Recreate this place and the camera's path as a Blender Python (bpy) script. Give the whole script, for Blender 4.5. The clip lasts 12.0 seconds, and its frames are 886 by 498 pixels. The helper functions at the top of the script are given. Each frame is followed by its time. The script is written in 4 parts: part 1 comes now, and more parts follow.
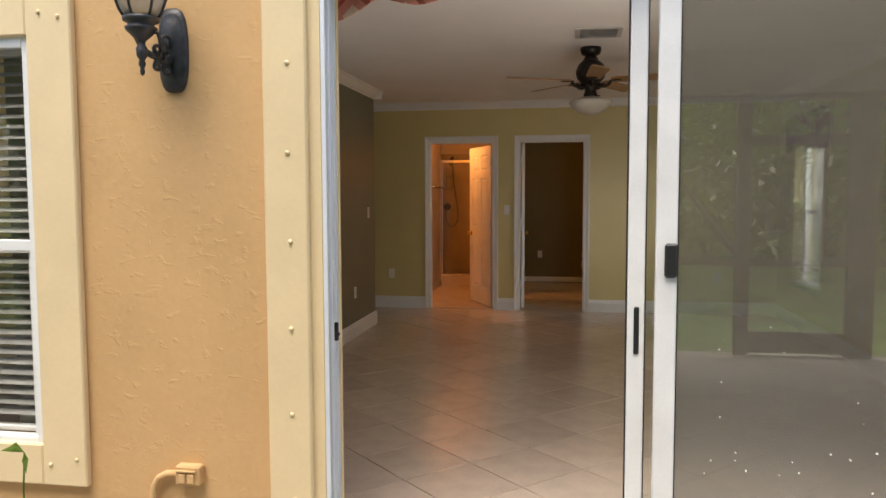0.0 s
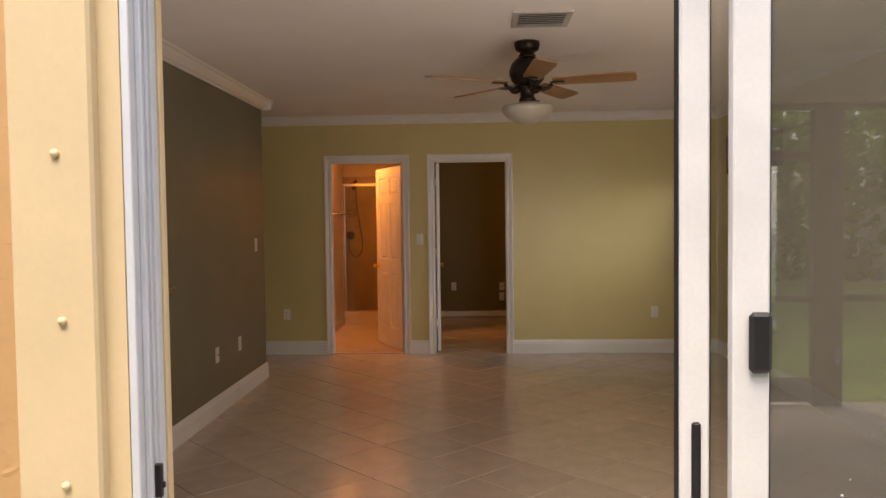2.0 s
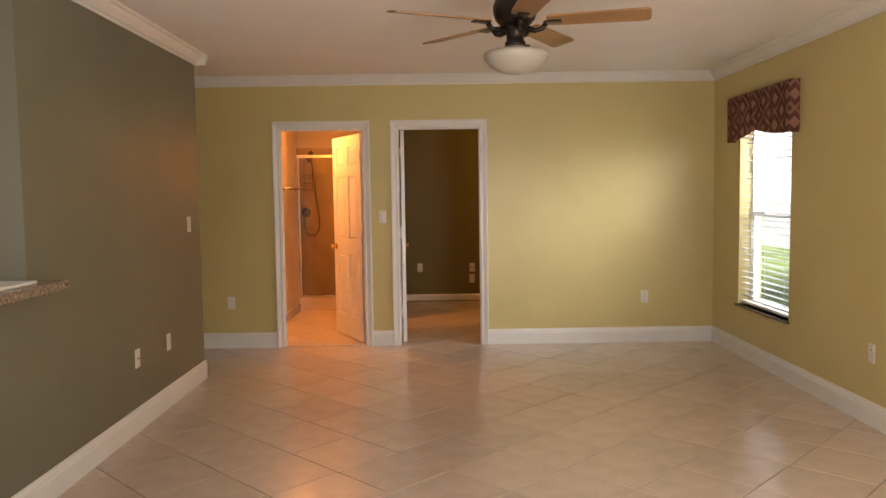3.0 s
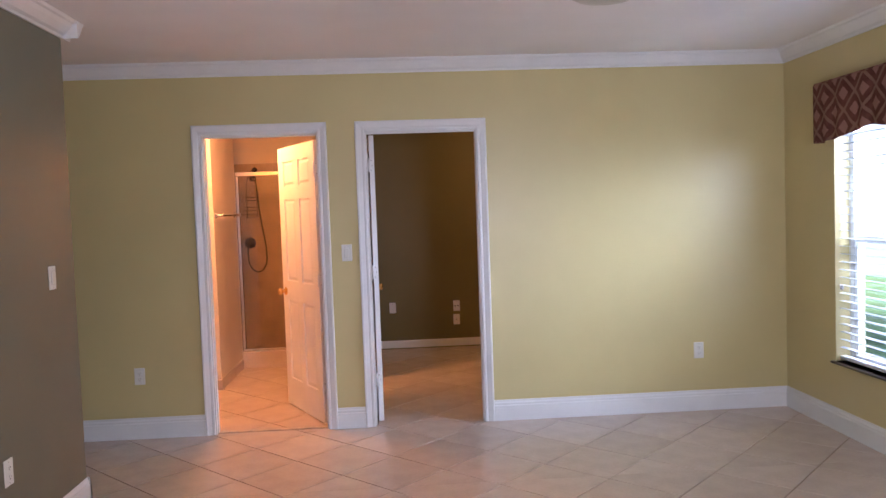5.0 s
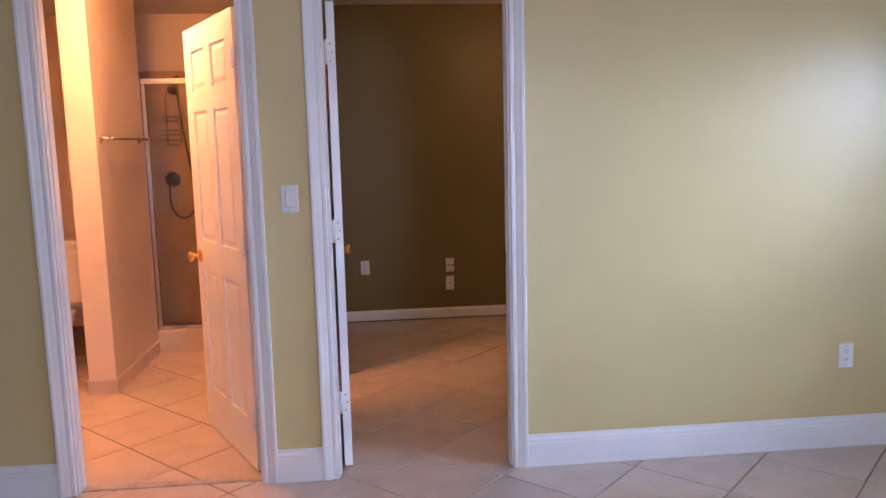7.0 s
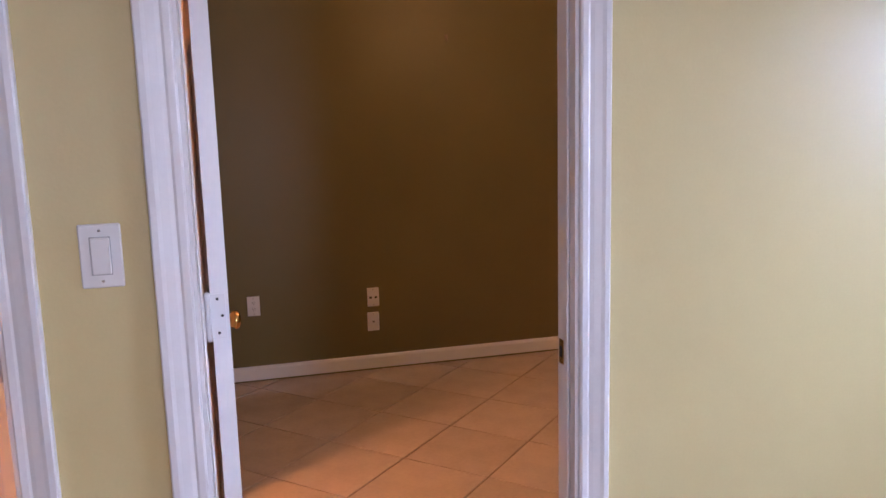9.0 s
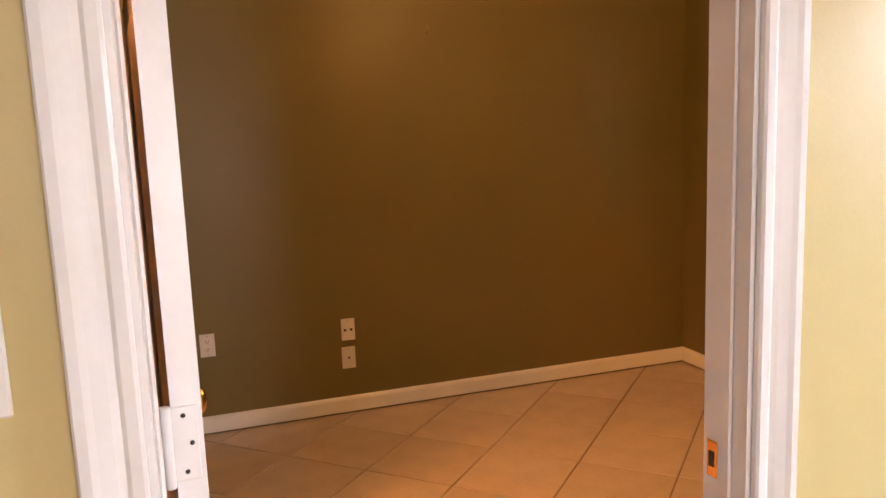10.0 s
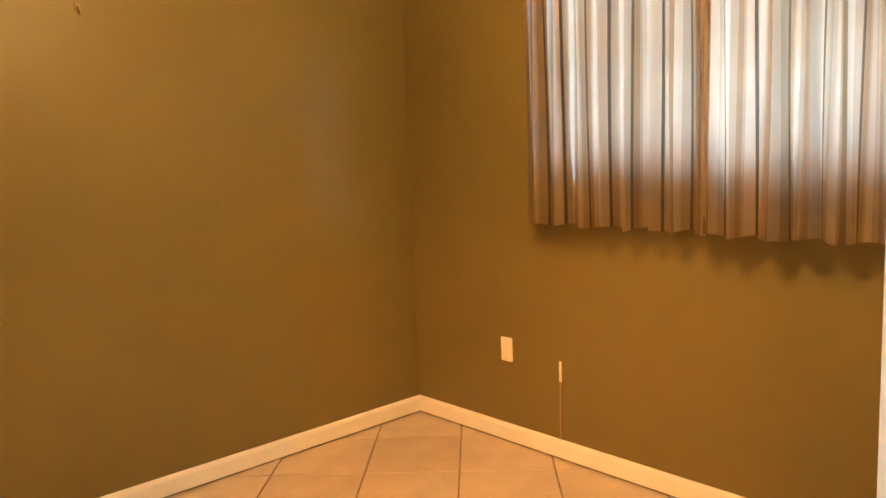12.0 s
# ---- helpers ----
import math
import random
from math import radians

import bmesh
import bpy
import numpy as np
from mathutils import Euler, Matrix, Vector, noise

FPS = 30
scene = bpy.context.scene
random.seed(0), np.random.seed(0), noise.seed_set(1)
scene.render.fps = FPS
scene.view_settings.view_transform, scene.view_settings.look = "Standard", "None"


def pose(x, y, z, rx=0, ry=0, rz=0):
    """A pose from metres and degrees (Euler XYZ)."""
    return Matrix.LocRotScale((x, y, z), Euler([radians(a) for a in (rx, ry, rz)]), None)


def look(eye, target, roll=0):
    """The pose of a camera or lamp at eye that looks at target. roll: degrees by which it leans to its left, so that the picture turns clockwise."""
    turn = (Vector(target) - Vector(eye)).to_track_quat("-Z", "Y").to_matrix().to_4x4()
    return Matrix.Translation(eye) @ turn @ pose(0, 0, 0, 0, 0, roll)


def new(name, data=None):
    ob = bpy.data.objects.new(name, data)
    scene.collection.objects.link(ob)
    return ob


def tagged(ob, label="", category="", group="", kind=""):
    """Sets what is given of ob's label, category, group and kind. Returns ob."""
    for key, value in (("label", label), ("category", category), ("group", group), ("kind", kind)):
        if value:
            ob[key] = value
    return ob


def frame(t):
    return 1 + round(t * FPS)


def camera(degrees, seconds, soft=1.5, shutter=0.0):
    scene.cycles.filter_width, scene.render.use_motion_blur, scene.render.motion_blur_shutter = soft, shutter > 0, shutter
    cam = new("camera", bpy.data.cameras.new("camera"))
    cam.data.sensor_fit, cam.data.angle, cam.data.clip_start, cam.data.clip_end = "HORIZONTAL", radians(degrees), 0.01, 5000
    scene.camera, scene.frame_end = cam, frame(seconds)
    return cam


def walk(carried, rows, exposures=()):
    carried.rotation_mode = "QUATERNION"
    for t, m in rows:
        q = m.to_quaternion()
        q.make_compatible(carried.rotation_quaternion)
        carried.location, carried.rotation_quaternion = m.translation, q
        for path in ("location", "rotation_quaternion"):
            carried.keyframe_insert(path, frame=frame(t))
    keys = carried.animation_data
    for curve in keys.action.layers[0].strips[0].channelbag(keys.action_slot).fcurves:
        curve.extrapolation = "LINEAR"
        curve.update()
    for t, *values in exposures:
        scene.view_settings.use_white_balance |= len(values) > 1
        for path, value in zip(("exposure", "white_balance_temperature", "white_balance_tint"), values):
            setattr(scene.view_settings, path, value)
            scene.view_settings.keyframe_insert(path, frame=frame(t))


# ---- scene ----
cam = camera(60.3, 12.0)
PATH = [
    (0, (1.842, -9.376, 1.439), (1.503, -7.41, 1.294), -0.2),
    (0.5, (1.791, -9.187, 1.453), (1.608, -7.198, 1.35), 0.6),
    (1, (1.749, -8.892, 1.457), (1.626, -6.897, 1.39), 1.1),
    (1.5, (1.646, -8.554, 1.479), (1.561, -6.557, 1.417), -0.3),
    (2, (1.618, -8.165, 1.455), (1.533, -6.168, 1.375), -0.7),
    (2.5, (1.596, -7.705, 1.419), (1.549, -5.709, 1.302), -0.3),
    (3, (1.553, -7.237, 1.44), (1.564, -5.243, 1.297), -0.8),
    (5, (1.378, -5.335, 1.506), (1.496, -3.341, 1.405), -2.0),
    (5.5, (1.347, -4.83, 1.499), (1.472, -2.838, 1.386), -2.8),
    (6, (1.348, -4.311, 1.473), (1.467, -2.32, 1.319), -2.3),
    (6.5, (1.353, -3.785, 1.461), (1.508, -1.802, 1.254), -2.4),
    (6.7, (1.358, -3.555, 1.444), (1.526, -1.576, 1.209), -2.0),
    (8.3, (1.307, -2.036, 1.441), (1.608, -0.085, 1.116), -1.0),
    (8.5, (1.296, -1.862, 1.437), (1.639, 0.082, 1.117), -1.3),
    (9, (1.275, -1.468, 1.443), (1.774, 0.444, 1.134), -1.5),
    (9.5, (1.265, -1.131, 1.435), (1.815, 0.768, 1.133), -1.4),
    (10, (1.231, -0.821, 1.434), (1.87, 1.051, 1.14), -2.2),
    (10.5, (1.252, -0.57, 1.397), (1.99, 1.262, 1.087), -2.9),
    (11, (1.323, -0.386, 1.368), (2.127, 1.422, 1.075), -2.3),
    (11.5, (1.416, -0.227, 1.378), (2.432, 1.476, 1.119), -1.9),
    (12, (1.498, -0.048, 1.396), (2.834, 1.419, 1.142), -2.3),
]
EXPOSURES = [(0, 0.92, 6700, 12), (0.5, 0.93, 6900, 14), (1.5, 1.02, 7000, 15), (2.5, 1.5, 7500, 23), (3.2, 2.2, 6800, 16), (5.0, 2.34, 5100, 22), (6.5, 2.28, 4800, 24),
             (8.5, 2.25, 4850, 29), (9.5, 2.82, 5350, 28), (10.0, 3.1, 6300, 22), (10.5, 3.45, 7300, 19), (11.0, 4.2, 6200, 5), (11.5, 4.28, 5600, 1), (12.0, 4.3, 5750, 3)]
walk(cam, [(t, look(eye, target, roll)) for t, eye, target, roll in PATH], EXPOSURES)

# ---- light ----
world = bpy.data.worlds.new("world")
scene.world = world
world.use_nodes = True
wn = world.node_tree.nodes
sky = wn.new("ShaderNodeTexSky")
sky.sky_type, sky.sun_disc = "NISHITA", False
sky.sun_elevation, sky.sun_rotation = radians(68), radians(198)
sky.air_density, sky.dust_density = 1.0, 3.0
world.node_tree.links.new(sky.outputs[0], wn["Background"].inputs[0])
wn["Background"].inputs[1].default_value = 0.15


def lamp(name, kind, m, energy, colour, **kw):
    data = bpy.data.lights.new(name, kind)
    data.energy, data.color = energy, colour
    for k, v in kw.items():
        if k == "size":
            data.size = v
        elif k == "size_y":
            data.shape, data.size_y = "RECTANGLE", v
        elif k == "radius":
            data.shadow_soft_size = v
        elif k == "spread":
            data.spread = v
        elif k == "angle":
            data.angle = v
    ob = new(name, data)
    ob.matrix_world = m
    return ob


# hazy sun from the garden side, sky light at the openings, warm bulbs in bath and bedroom
lamp("sun", "SUN", look((-1.5, -4.5, 12), (0, 0, 0)), 1.9, (1, 0.95, 0.86), angle=radians(40))
lamp("sky_light_sliding_door", "AREA", look((2.72, -6.42, 1.3), (2.3, -3.9, 1.62)), 13, (1, 0.94, 0.85), size=0.9, size_y=0.9)
lamp("sky_light_side_window", "AREA", look((5.3, -1.9, 2.3), (3.65, -0.8, 1.22)), 18, (0.92, 0.96, 1), size=1.8, size_y=1.5, spread=radians(80))
lamp("sky_light_kitchen_window", "AREA", look((-0.9, -6.45, 1.3), (-0.9, -3.0, 1.2)), 5, (0.95, 0.97, 1), size=1.0, size_y=1.4)
lamp("sky_light_bedroom_window", "AREA", look((5.1, 1.30, 1.66), (3.9, 1.30, 1.66)), 2.5, (1, 0.97, 1), size=2.2, size_y=0.7)
lamp("bath_bulb", "POINT", pose(0.05, 0.69, 2.36), 21, (1, 0.36, 0.085), radius=0.10)
lamp("bedroom_bulb", "POINT", pose(2.7, 1.15, 2.3), 6.0, (1, 0.48, 0.12), radius=0.2)


# ---- materials ----
def material(name, colour, rough=0.5, vary=0.08, scale=3.0, fine=60.0, bump=0.05, metal=0.0, gloss=0.5, per_object=0.0, per_island=0.0, tint=None, distance=0.002):
    m = bpy.data.materials.new(name)
    m.use_nodes = True
    n, l = m.node_tree.nodes, m.node_tree.links
    b = n["Principled BSDF"]
    b.inputs["Metallic"].default_value = metal
    b.inputs["Specular IOR Level"].default_value = gloss
    co = n.new("ShaderNodeTexCoord")
    big, small = n.new("ShaderNodeTexNoise"), n.new("ShaderNodeTexNoise")
    big.inputs["Scale"].default_value, big.inputs["Detail"].default_value = scale, 5
    small.inputs["Scale"].default_value, small.inputs["Detail"].default_value = fine, 4
    l.new(co.outputs["Object"], big.inputs["Vector"])
    l.new(co.outputs["Object"], small.inputs["Vector"])
    ramp = n.new("ShaderNodeMix")
    ramp.data_type = "RGBA"
    c2 = tint or [c * (1 - 2.2 * vary) for c in colour]
    ramp.inputs[6].default_value = (*[min(1, c * (1 + vary)) for c in colour], 1)
    ramp.inputs[7].default_value = (*c2, 1)
    add = n.new("ShaderNodeMath")
    add.operation = "MULTIPLY_ADD"
    l.new(small.outputs[0], add.inputs[0])
    add.inputs[1].default_value = 0.35
    l.new(big.outputs[0], add.inputs[2])
    sub = n.new("ShaderNodeMapRange")
    sub.inputs[1].default_value, sub.inputs[2].default_value = 0.4, 0.95
    l.new(add.outputs[0], sub.inputs[0])
    l.new(sub.outputs[0], ramp.inputs[0])
    out = ramp.outputs[2]
    if per_object or per_island:
        hsv = n.new("ShaderNodeHueSaturation")
        rnd = n.new("ShaderNodeObjectInfo").outputs["Random"] if per_object else n.new("ShaderNodeNewGeometry").outputs["Random Per Island"]
        amount = per_object or per_island
        mr = n.new("ShaderNodeMapRange")
        mr.inputs[3].default_value, mr.inputs[4].default_value = 1 - amount, 1 + amount
        l.new(rnd, mr.inputs[0])
        l.new(mr.outputs[0], hsv.inputs["Value"])
        l.new(out, hsv.inputs["Color"])
        out = hsv.outputs[0]
    l.new(out, b.inputs["Base Color"])
    rr = n.new("ShaderNodeMapRange")
    rr.inputs[3].default_value, rr.inputs[4].default_value = max(0.02, rough * 0.82), min(1, rough * 1.2)
    l.new(big.outputs[0], rr.inputs[0])
    l.new(rr.outputs[0], b.inputs["Roughness"])
    if bump:
        bp = n.new("ShaderNodeBump")
        bp.inputs["Strength"].default_value, bp.inputs["Distance"].default_value = bump, distance
        l.new(small.outputs[0], bp.inputs["Height"])
        l.new(bp.outputs[0], b.inputs["Normal"])
    return m


def stucco_material(name, colour):
    m = material(name, colour, 0.75, 0.06, 2.0, 45, 0.25, gloss=0.3)
    n, l = m.node_tree.nodes, m.node_tree.links
    co = n.new("ShaderNodeTexCoord")
    mapping = n.new("ShaderNodeMapping")
    mapping.inputs["Scale"].default_value = (17, 17, 25)
    lump = n.new("ShaderNodeTexNoise")
    lump.inputs["Scale"].default_value, lump.inputs["Detail"].default_value, lump.inputs["Distortion"].default_value = 1.0, 9, 0.5
    l.new(co.outputs["Object"], mapping.inputs["Vector"])
    l.new(mapping.outputs[0], lump.inputs["Vector"])
    cut = n.new("ShaderNodeMapRange")
    cut.inputs[1].default_value, cut.inputs[2].default_value = 0.58, 0.74
    l.new(lump.outputs[0], cut.inputs[0])
    bp = n.new("ShaderNodeBump")
    bp.inputs["Strength"].default_value, bp.inputs["Distance"].default_value = 0.28, 0.005
    l.new(cut.outputs[0], bp.inputs["Height"])
    old = [x for x in n if x.type == "BUMP" and x != bp][0]
    l.new(old.outputs[0], bp.inputs["Normal"])
    l.new(bp.outputs[0], n["Principled BSDF"].inputs["Normal"])
    return m


def glass_material(name, colour, rough=0.0, frosted=False):
    m = bpy.data.materials.new(name)
    m.use_nodes = True
    b = m.node_tree.nodes["Principled BSDF"]
    b.inputs["Base Color"].default_value = (*colour, 1)
    b.inputs["Roughness"].default_value = rough
    b.inputs["Transmission Weight"].default_value = 1
    b.inputs["IOR"].default_value = 1.5
    return m


def veiled_glass(name, colour, veil, share):
    """Clear pane with a thin diffuse veil of colour mixed in."""
    m = glass_material(name, colour)
    n, l = m.node_tree.nodes, m.node_tree.links
    n["Principled BSDF"].inputs["IOR"].default_value = 2.5
    d, mix = n.new("ShaderNodeBsdfDiffuse"), n.new("ShaderNodeMixShader")
    d.inputs[0].default_value = (*veil, 1)
    film = n.new("ShaderNodeTexNoise")
    film.inputs["Scale"].default_value, film.inputs["Detail"].default_value = 2.5, 6
    amount = n.new("ShaderNodeMapRange")
    amount.inputs[3].default_value, amount.inputs[4].default_value = share * 0.6, share * 1.4
    l.new(n.new("ShaderNodeTexCoord").outputs["Object"], film.inputs["Vector"])
    l.new(film.outputs[0], amount.inputs[0])
    l.new(amount.outputs[0], mix.inputs[0])
    l.new(n["Principled BSDF"].outputs[0], mix.inputs[1])
    l.new(d.outputs[0], mix.inputs[2])
    l.new(mix.outputs[0], n["Material Output"].inputs[0])
    return m


def fabric_translucent(name, colour, through_share, through_colour=None):
    m = material(name, colour, 0.9, 0.1, 6, 220, 0.3, gloss=0.1)
    n, l = m.node_tree.nodes, m.node_tree.links
    tr, mix = n.new("ShaderNodeBsdfTranslucent"), n.new("ShaderNodeMixShader")
    tr.inputs[0].default_value = (*(through_colour or [min(1, c * 1.25) for c in colour]), 1)
    mix.inputs[0].default_value = through_share
    l.new(n["Principled BSDF"].outputs[0], mix.inputs[1])
    l.new(tr.outputs[0], mix.inputs[2])
    l.new(mix.outputs[0], n["Material Output"].inputs[0])
    return m


def lattice_fabric(name, ground, line, diamond):
    """Valance cloth: a diagonal trellis with a lozenge in every field."""
    m = material(name, ground, 0.9, 0.2, 14, 260, 0.3, gloss=0.1)
    n, l = m.node_tree.nodes, m.node_tree.links
    base = [x for x in n if x.type == "MIX"][0]
    co = n.new("ShaderNodeTexCoord")
    sep = n.new("ShaderNodeSeparateXYZ")
    l.new(co.outputs["Object"], sep.inputs[0])

    def math_node(op, a, b):
        k = n.new("ShaderNodeMath")
        k.operation = op
        for i, v in enumerate((a, b)):
            if isinstance(v, (int, float)):
                k.inputs[i].default_value = v
            else:
                l.new(v, k.inputs[i])
        return k.outputs[0]
    run = math_node("ADD", sep.outputs[0], sep.outputs[1])
    waves = []
    for sign in (1, -1):
        u = math_node("ADD", run, math_node("MULTIPLY", sep.outputs[2], sign))
        waves.append(math_node("ABSOLUTE", math_node("SINE", math_node("MULTIPLY", u, 15.5), 0), 0))
    low = math_node("MINIMUM", waves[0], waves[1])
    on_line = math_node("LESS_THAN", low, 0.2)
    on_lozenge = math_node("GREATER_THAN", low, 0.78)
    a, b = n.new("ShaderNodeMix"), n.new("ShaderNodeMix")
    a.data_type = b.data_type = "RGBA"
    l.new(on_line, a.inputs[0])
    l.new(base.outputs[2], a.inputs[6])
    a.inputs[7].default_value = (*line, 1)
    l.new(on_lozenge, b.inputs[0])
    l.new(a.outputs[2], b.inputs[6])
    b.inputs[7].default_value = (*diamond, 1)
    l.new(b.outputs[2], n["Principled BSDF"].inputs["Base Color"])
    return m


def granite_material():
    m = material("granite", (0.32, 0.24, 0.17), 0.2, 0.5, 60, 240, 0.0, tint=(0.03, 0.025, 0.02))
    return m


YELLOW = material("yellow_wall_paint", (0.62, 0.525, 0.25), 0.34, 0.03, 1.5, 140, 0.12, gloss=0.5)
OLIVE = material("olive_grey_wall_paint", (0.183, 0.178, 0.128), 0.42, 0.04, 1.5, 140, 0.12, gloss=0.4)
KHAKI = material("khaki_wall_paint", (0.185, 0.152, 0.052), 0.38, 0.05, 1.4, 140, 0.10, gloss=0.27)
BATHPAINT = material("bath_wall_paint", (0.72, 0.62, 0.5), 0.5, 0.04, 2, 140, 0.1)
CEILING = material("ceiling_paint", (0.88, 0.86, 0.86), 0.85, 0.02, 2, 90, 0.3, gloss=0.2)
WHITE = material("white_gloss_paint", (0.80, 0.80, 0.80), 0.32, 0.03, 4, 90, 0.06)
TILE = material("beige_floor_tile", (0.60, 0.50, 0.42), 0.2, 0.06, 7, 55, 0.05, per_object=0.05, gloss=0.5)
GROUT = material("brown_grout", (0.25, 0.185, 0.135), 0.9, 0.15, 12, 120, 0.3)
STUCCO = stucco_material("ochre_stucco", (0.63, 0.40, 0.185))
TRIM = material("cream_painted_trim_smooth", (0.78, 0.625, 0.37), 0.55, 0.04, 3, 70, 0.12)
ALU = material("white_aluminium", (0.78, 0.79, 0.78), 0.35, 0.05, 5, 100, 0.04)
TRACK = material("grey_aluminium_track", (0.74, 0.79, 0.85), 0.4, 0.03, 5, 100, 0.04, metal=0.1)
BLACK = material("black_plastic", (0.02, 0.02, 0.022), 0.4, 0.1, 9, 100, 0.1)
IRON = material("black_cast_metal", (0.03, 0.033, 0.036), 0.45, 0.35, 30, 90, 0.5, gloss=0.6)
BRONZE = material("dark_bronze_metal", (0.02, 0.013, 0.010), 0.35, 0.3, 12, 90, 0.1, metal=0.3)
BRASS = material("polished_brass", (0.80, 0.52, 0.17), 0.16, 0.06, 20, 90, 0.02, metal=1.0)
AGED = material("aged_brass", (0.30, 0.20, 0.09), 0.6, 0.15, 20, 90, 0.05, metal=0.4)
CHROME = material("chrome", (0.72, 0.72, 0.72), 0.14, 0.04, 20, 90, 0.0, metal=1.0)
OAK = material("blade_oak_veneer", (0.36, 0.20, 0.09), 0.45, 0.2, 4, 60, 0.1)
PLASTIC = material("white_plastic", (0.78, 0.77, 0.74), 0.4, 0.02, 8, 90, 0.0)
SLOT = material("dark_slot", (0.03, 0.028, 0.025), 0.7, 0.1, 8, 90, 0.0)
BLIND = fabric_translucent("white_blind_slat", (0.60, 0.61, 0.62), 0.06)
VANE = material("cream_vinyl_vane", (0.38, 0.36, 0.31), 0.5, 0.05, 3, 60, 0.05)
VENT = material("vent_grey_paint", (0.50, 0.49, 0.47), 0.5, 0.08, 10, 80, 0.05)
CURTAIN = fabric_translucent("striped_curtain_cloth", (0.16, 0.115, 0.055), 0.24, (0.70, 0.66, 0.56))
# thin dark stripes colour in the shade lines between the curtain folds
CURTAIN_B = fabric_translucent("curtain_fold_shade_stripe", (0.07, 0.05, 0.03), 0.2, (0.17, 0.19, 0.16))
CURTAIN_C = fabric_translucent("curtain_cloth_pale_stripe", (0.22, 0.16, 0.08), 0.27, (0.84, 0.81, 0.73))
CURTAIN_D = fabric_translucent("curtain_cloth_brown_stripe", (0.15, 0.10, 0.05), 0.22, (0.52, 0.42, 0.30))
VALANCE = lattice_fabric("trellis_valance_cloth", (0.15, 0.06, 0.047), (0.25, 0.145, 0.10), (0.31, 0.165, 0.125))
VALANCE_PINK = lattice_fabric("pink_valance_cloth", (0.78, 0.36, 0.30), (0.45, 0.14, 0.11), (0.85, 0.68, 0.60))
GLASS = glass_material("window_glass", (0.93, 0.95, 0.93))
# door pane: the grey veil of reflected daylight is put in as diffuse colour
DOORGLASS = veiled_glass("veiled_door_glass", (0.52, 0.52, 0.48), (0.36, 0.34, 0.30), 0.15)
SHOWERGLASS = glass_material("shower_glass", (0.80, 0.76, 0.70), 0.04)
OPAL = material("opal_glass", (0.47, 0.45, 0.40), 0.3, 0.03, 8, 60, 0.0)
LANTERN = veiled_glass("seeded_lantern_glass", (0.92, 0.9, 0.86), (0.55, 0.52, 0.45), 0.5)
LANTERN.node_tree.nodes["Principled BSDF"].inputs["IOR"].default_value = 1.5
DARKCHROME = material("dull_dark_chrome", (0.07, 0.055, 0.045), 0.4, 0.1, 20, 90, 0.0, metal=0.6)
SHOWERTILE = material("brown_shower_tile", (0.50, 0.37, 0.25), 0.25, 0.12, 6, 60, 0.1, per_object=0.08)
PORCELAIN = material("white_porcelain", (0.82, 0.80, 0.76), 0.12, 0.02, 5, 60, 0.0)
GRANITE = granite_material()
CONCRETE = material("patio_concrete", (0.36, 0.33, 0.30), 0.85, 0.15, 1.5, 60, 0.4)
GRASS = material("lawn", (0.12, 0.20, 0.04), 0.9, 0.35, 1.2, 40, 0.8, distance=0.03)
LEAF = material("tree_leaf", (0.12, 0.22, 0.04), 0.55, 0.3, 2, 30, 0.2, per_island=0.4)
leaf_nodes, leaf_links = LEAF.node_tree.nodes, LEAF.node_tree.links
leaf_glow, leaf_mix = leaf_nodes.new("ShaderNodeBsdfTranslucent"), leaf_nodes.new("ShaderNodeMixShader")
leaf_glow.inputs[0].default_value = (0.22, 0.36, 0.06, 1)
leaf_mix.inputs[0].default_value = 0.45
leaf_links.new(leaf_nodes["Principled BSDF"].outputs[0], leaf_mix.inputs[1])
leaf_links.new(leaf_glow.outputs[0], leaf_mix.inputs[2])
leaf_links.new(leaf_mix.outputs[0], leaf_nodes["Material Output"].inputs[0])
BARK = material("tree_bark", (0.12, 0.085, 0.06), 0.9, 0.3, 8, 50, 0.8, distance=0.02)
SCREENBAR = material("bronze_screen_frame", (0.10, 0.085, 0.07), 0.5, 0.1, 6, 60, 0.1)
HULL = material("grey_board", (0.5, 0.48, 0.45), 0.8, 0.05, 3, 60, 0.1)


# ---- mesh helpers ----
def box(bm, x0, x1, y0, y1, z0, z1, bevel=0.0, segments=1):
    v = bmesh.ops.create_cube(bm, size=1)["verts"]
    bmesh.ops.scale(bm, vec=(x1 - x0, y1 - y0, z1 - z0), verts=v)
    bmesh.ops.translate(bm, vec=((x0 + x1) / 2, (y0 + y1) / 2, (z0 + z1) / 2), verts=v)
    if bevel:
        edges = list({e for q in v for e in q.link_edges})
        bmesh.ops.bevel(bm, geom=edges, offset=bevel, segments=segments, affect="EDGES", profile=0.6)
    return bm


def boxes(*rows, bevel=0.0):
    bm = bmesh.new()
    for r in rows:
        box(bm, *r, bevel=bevel)
    return bm


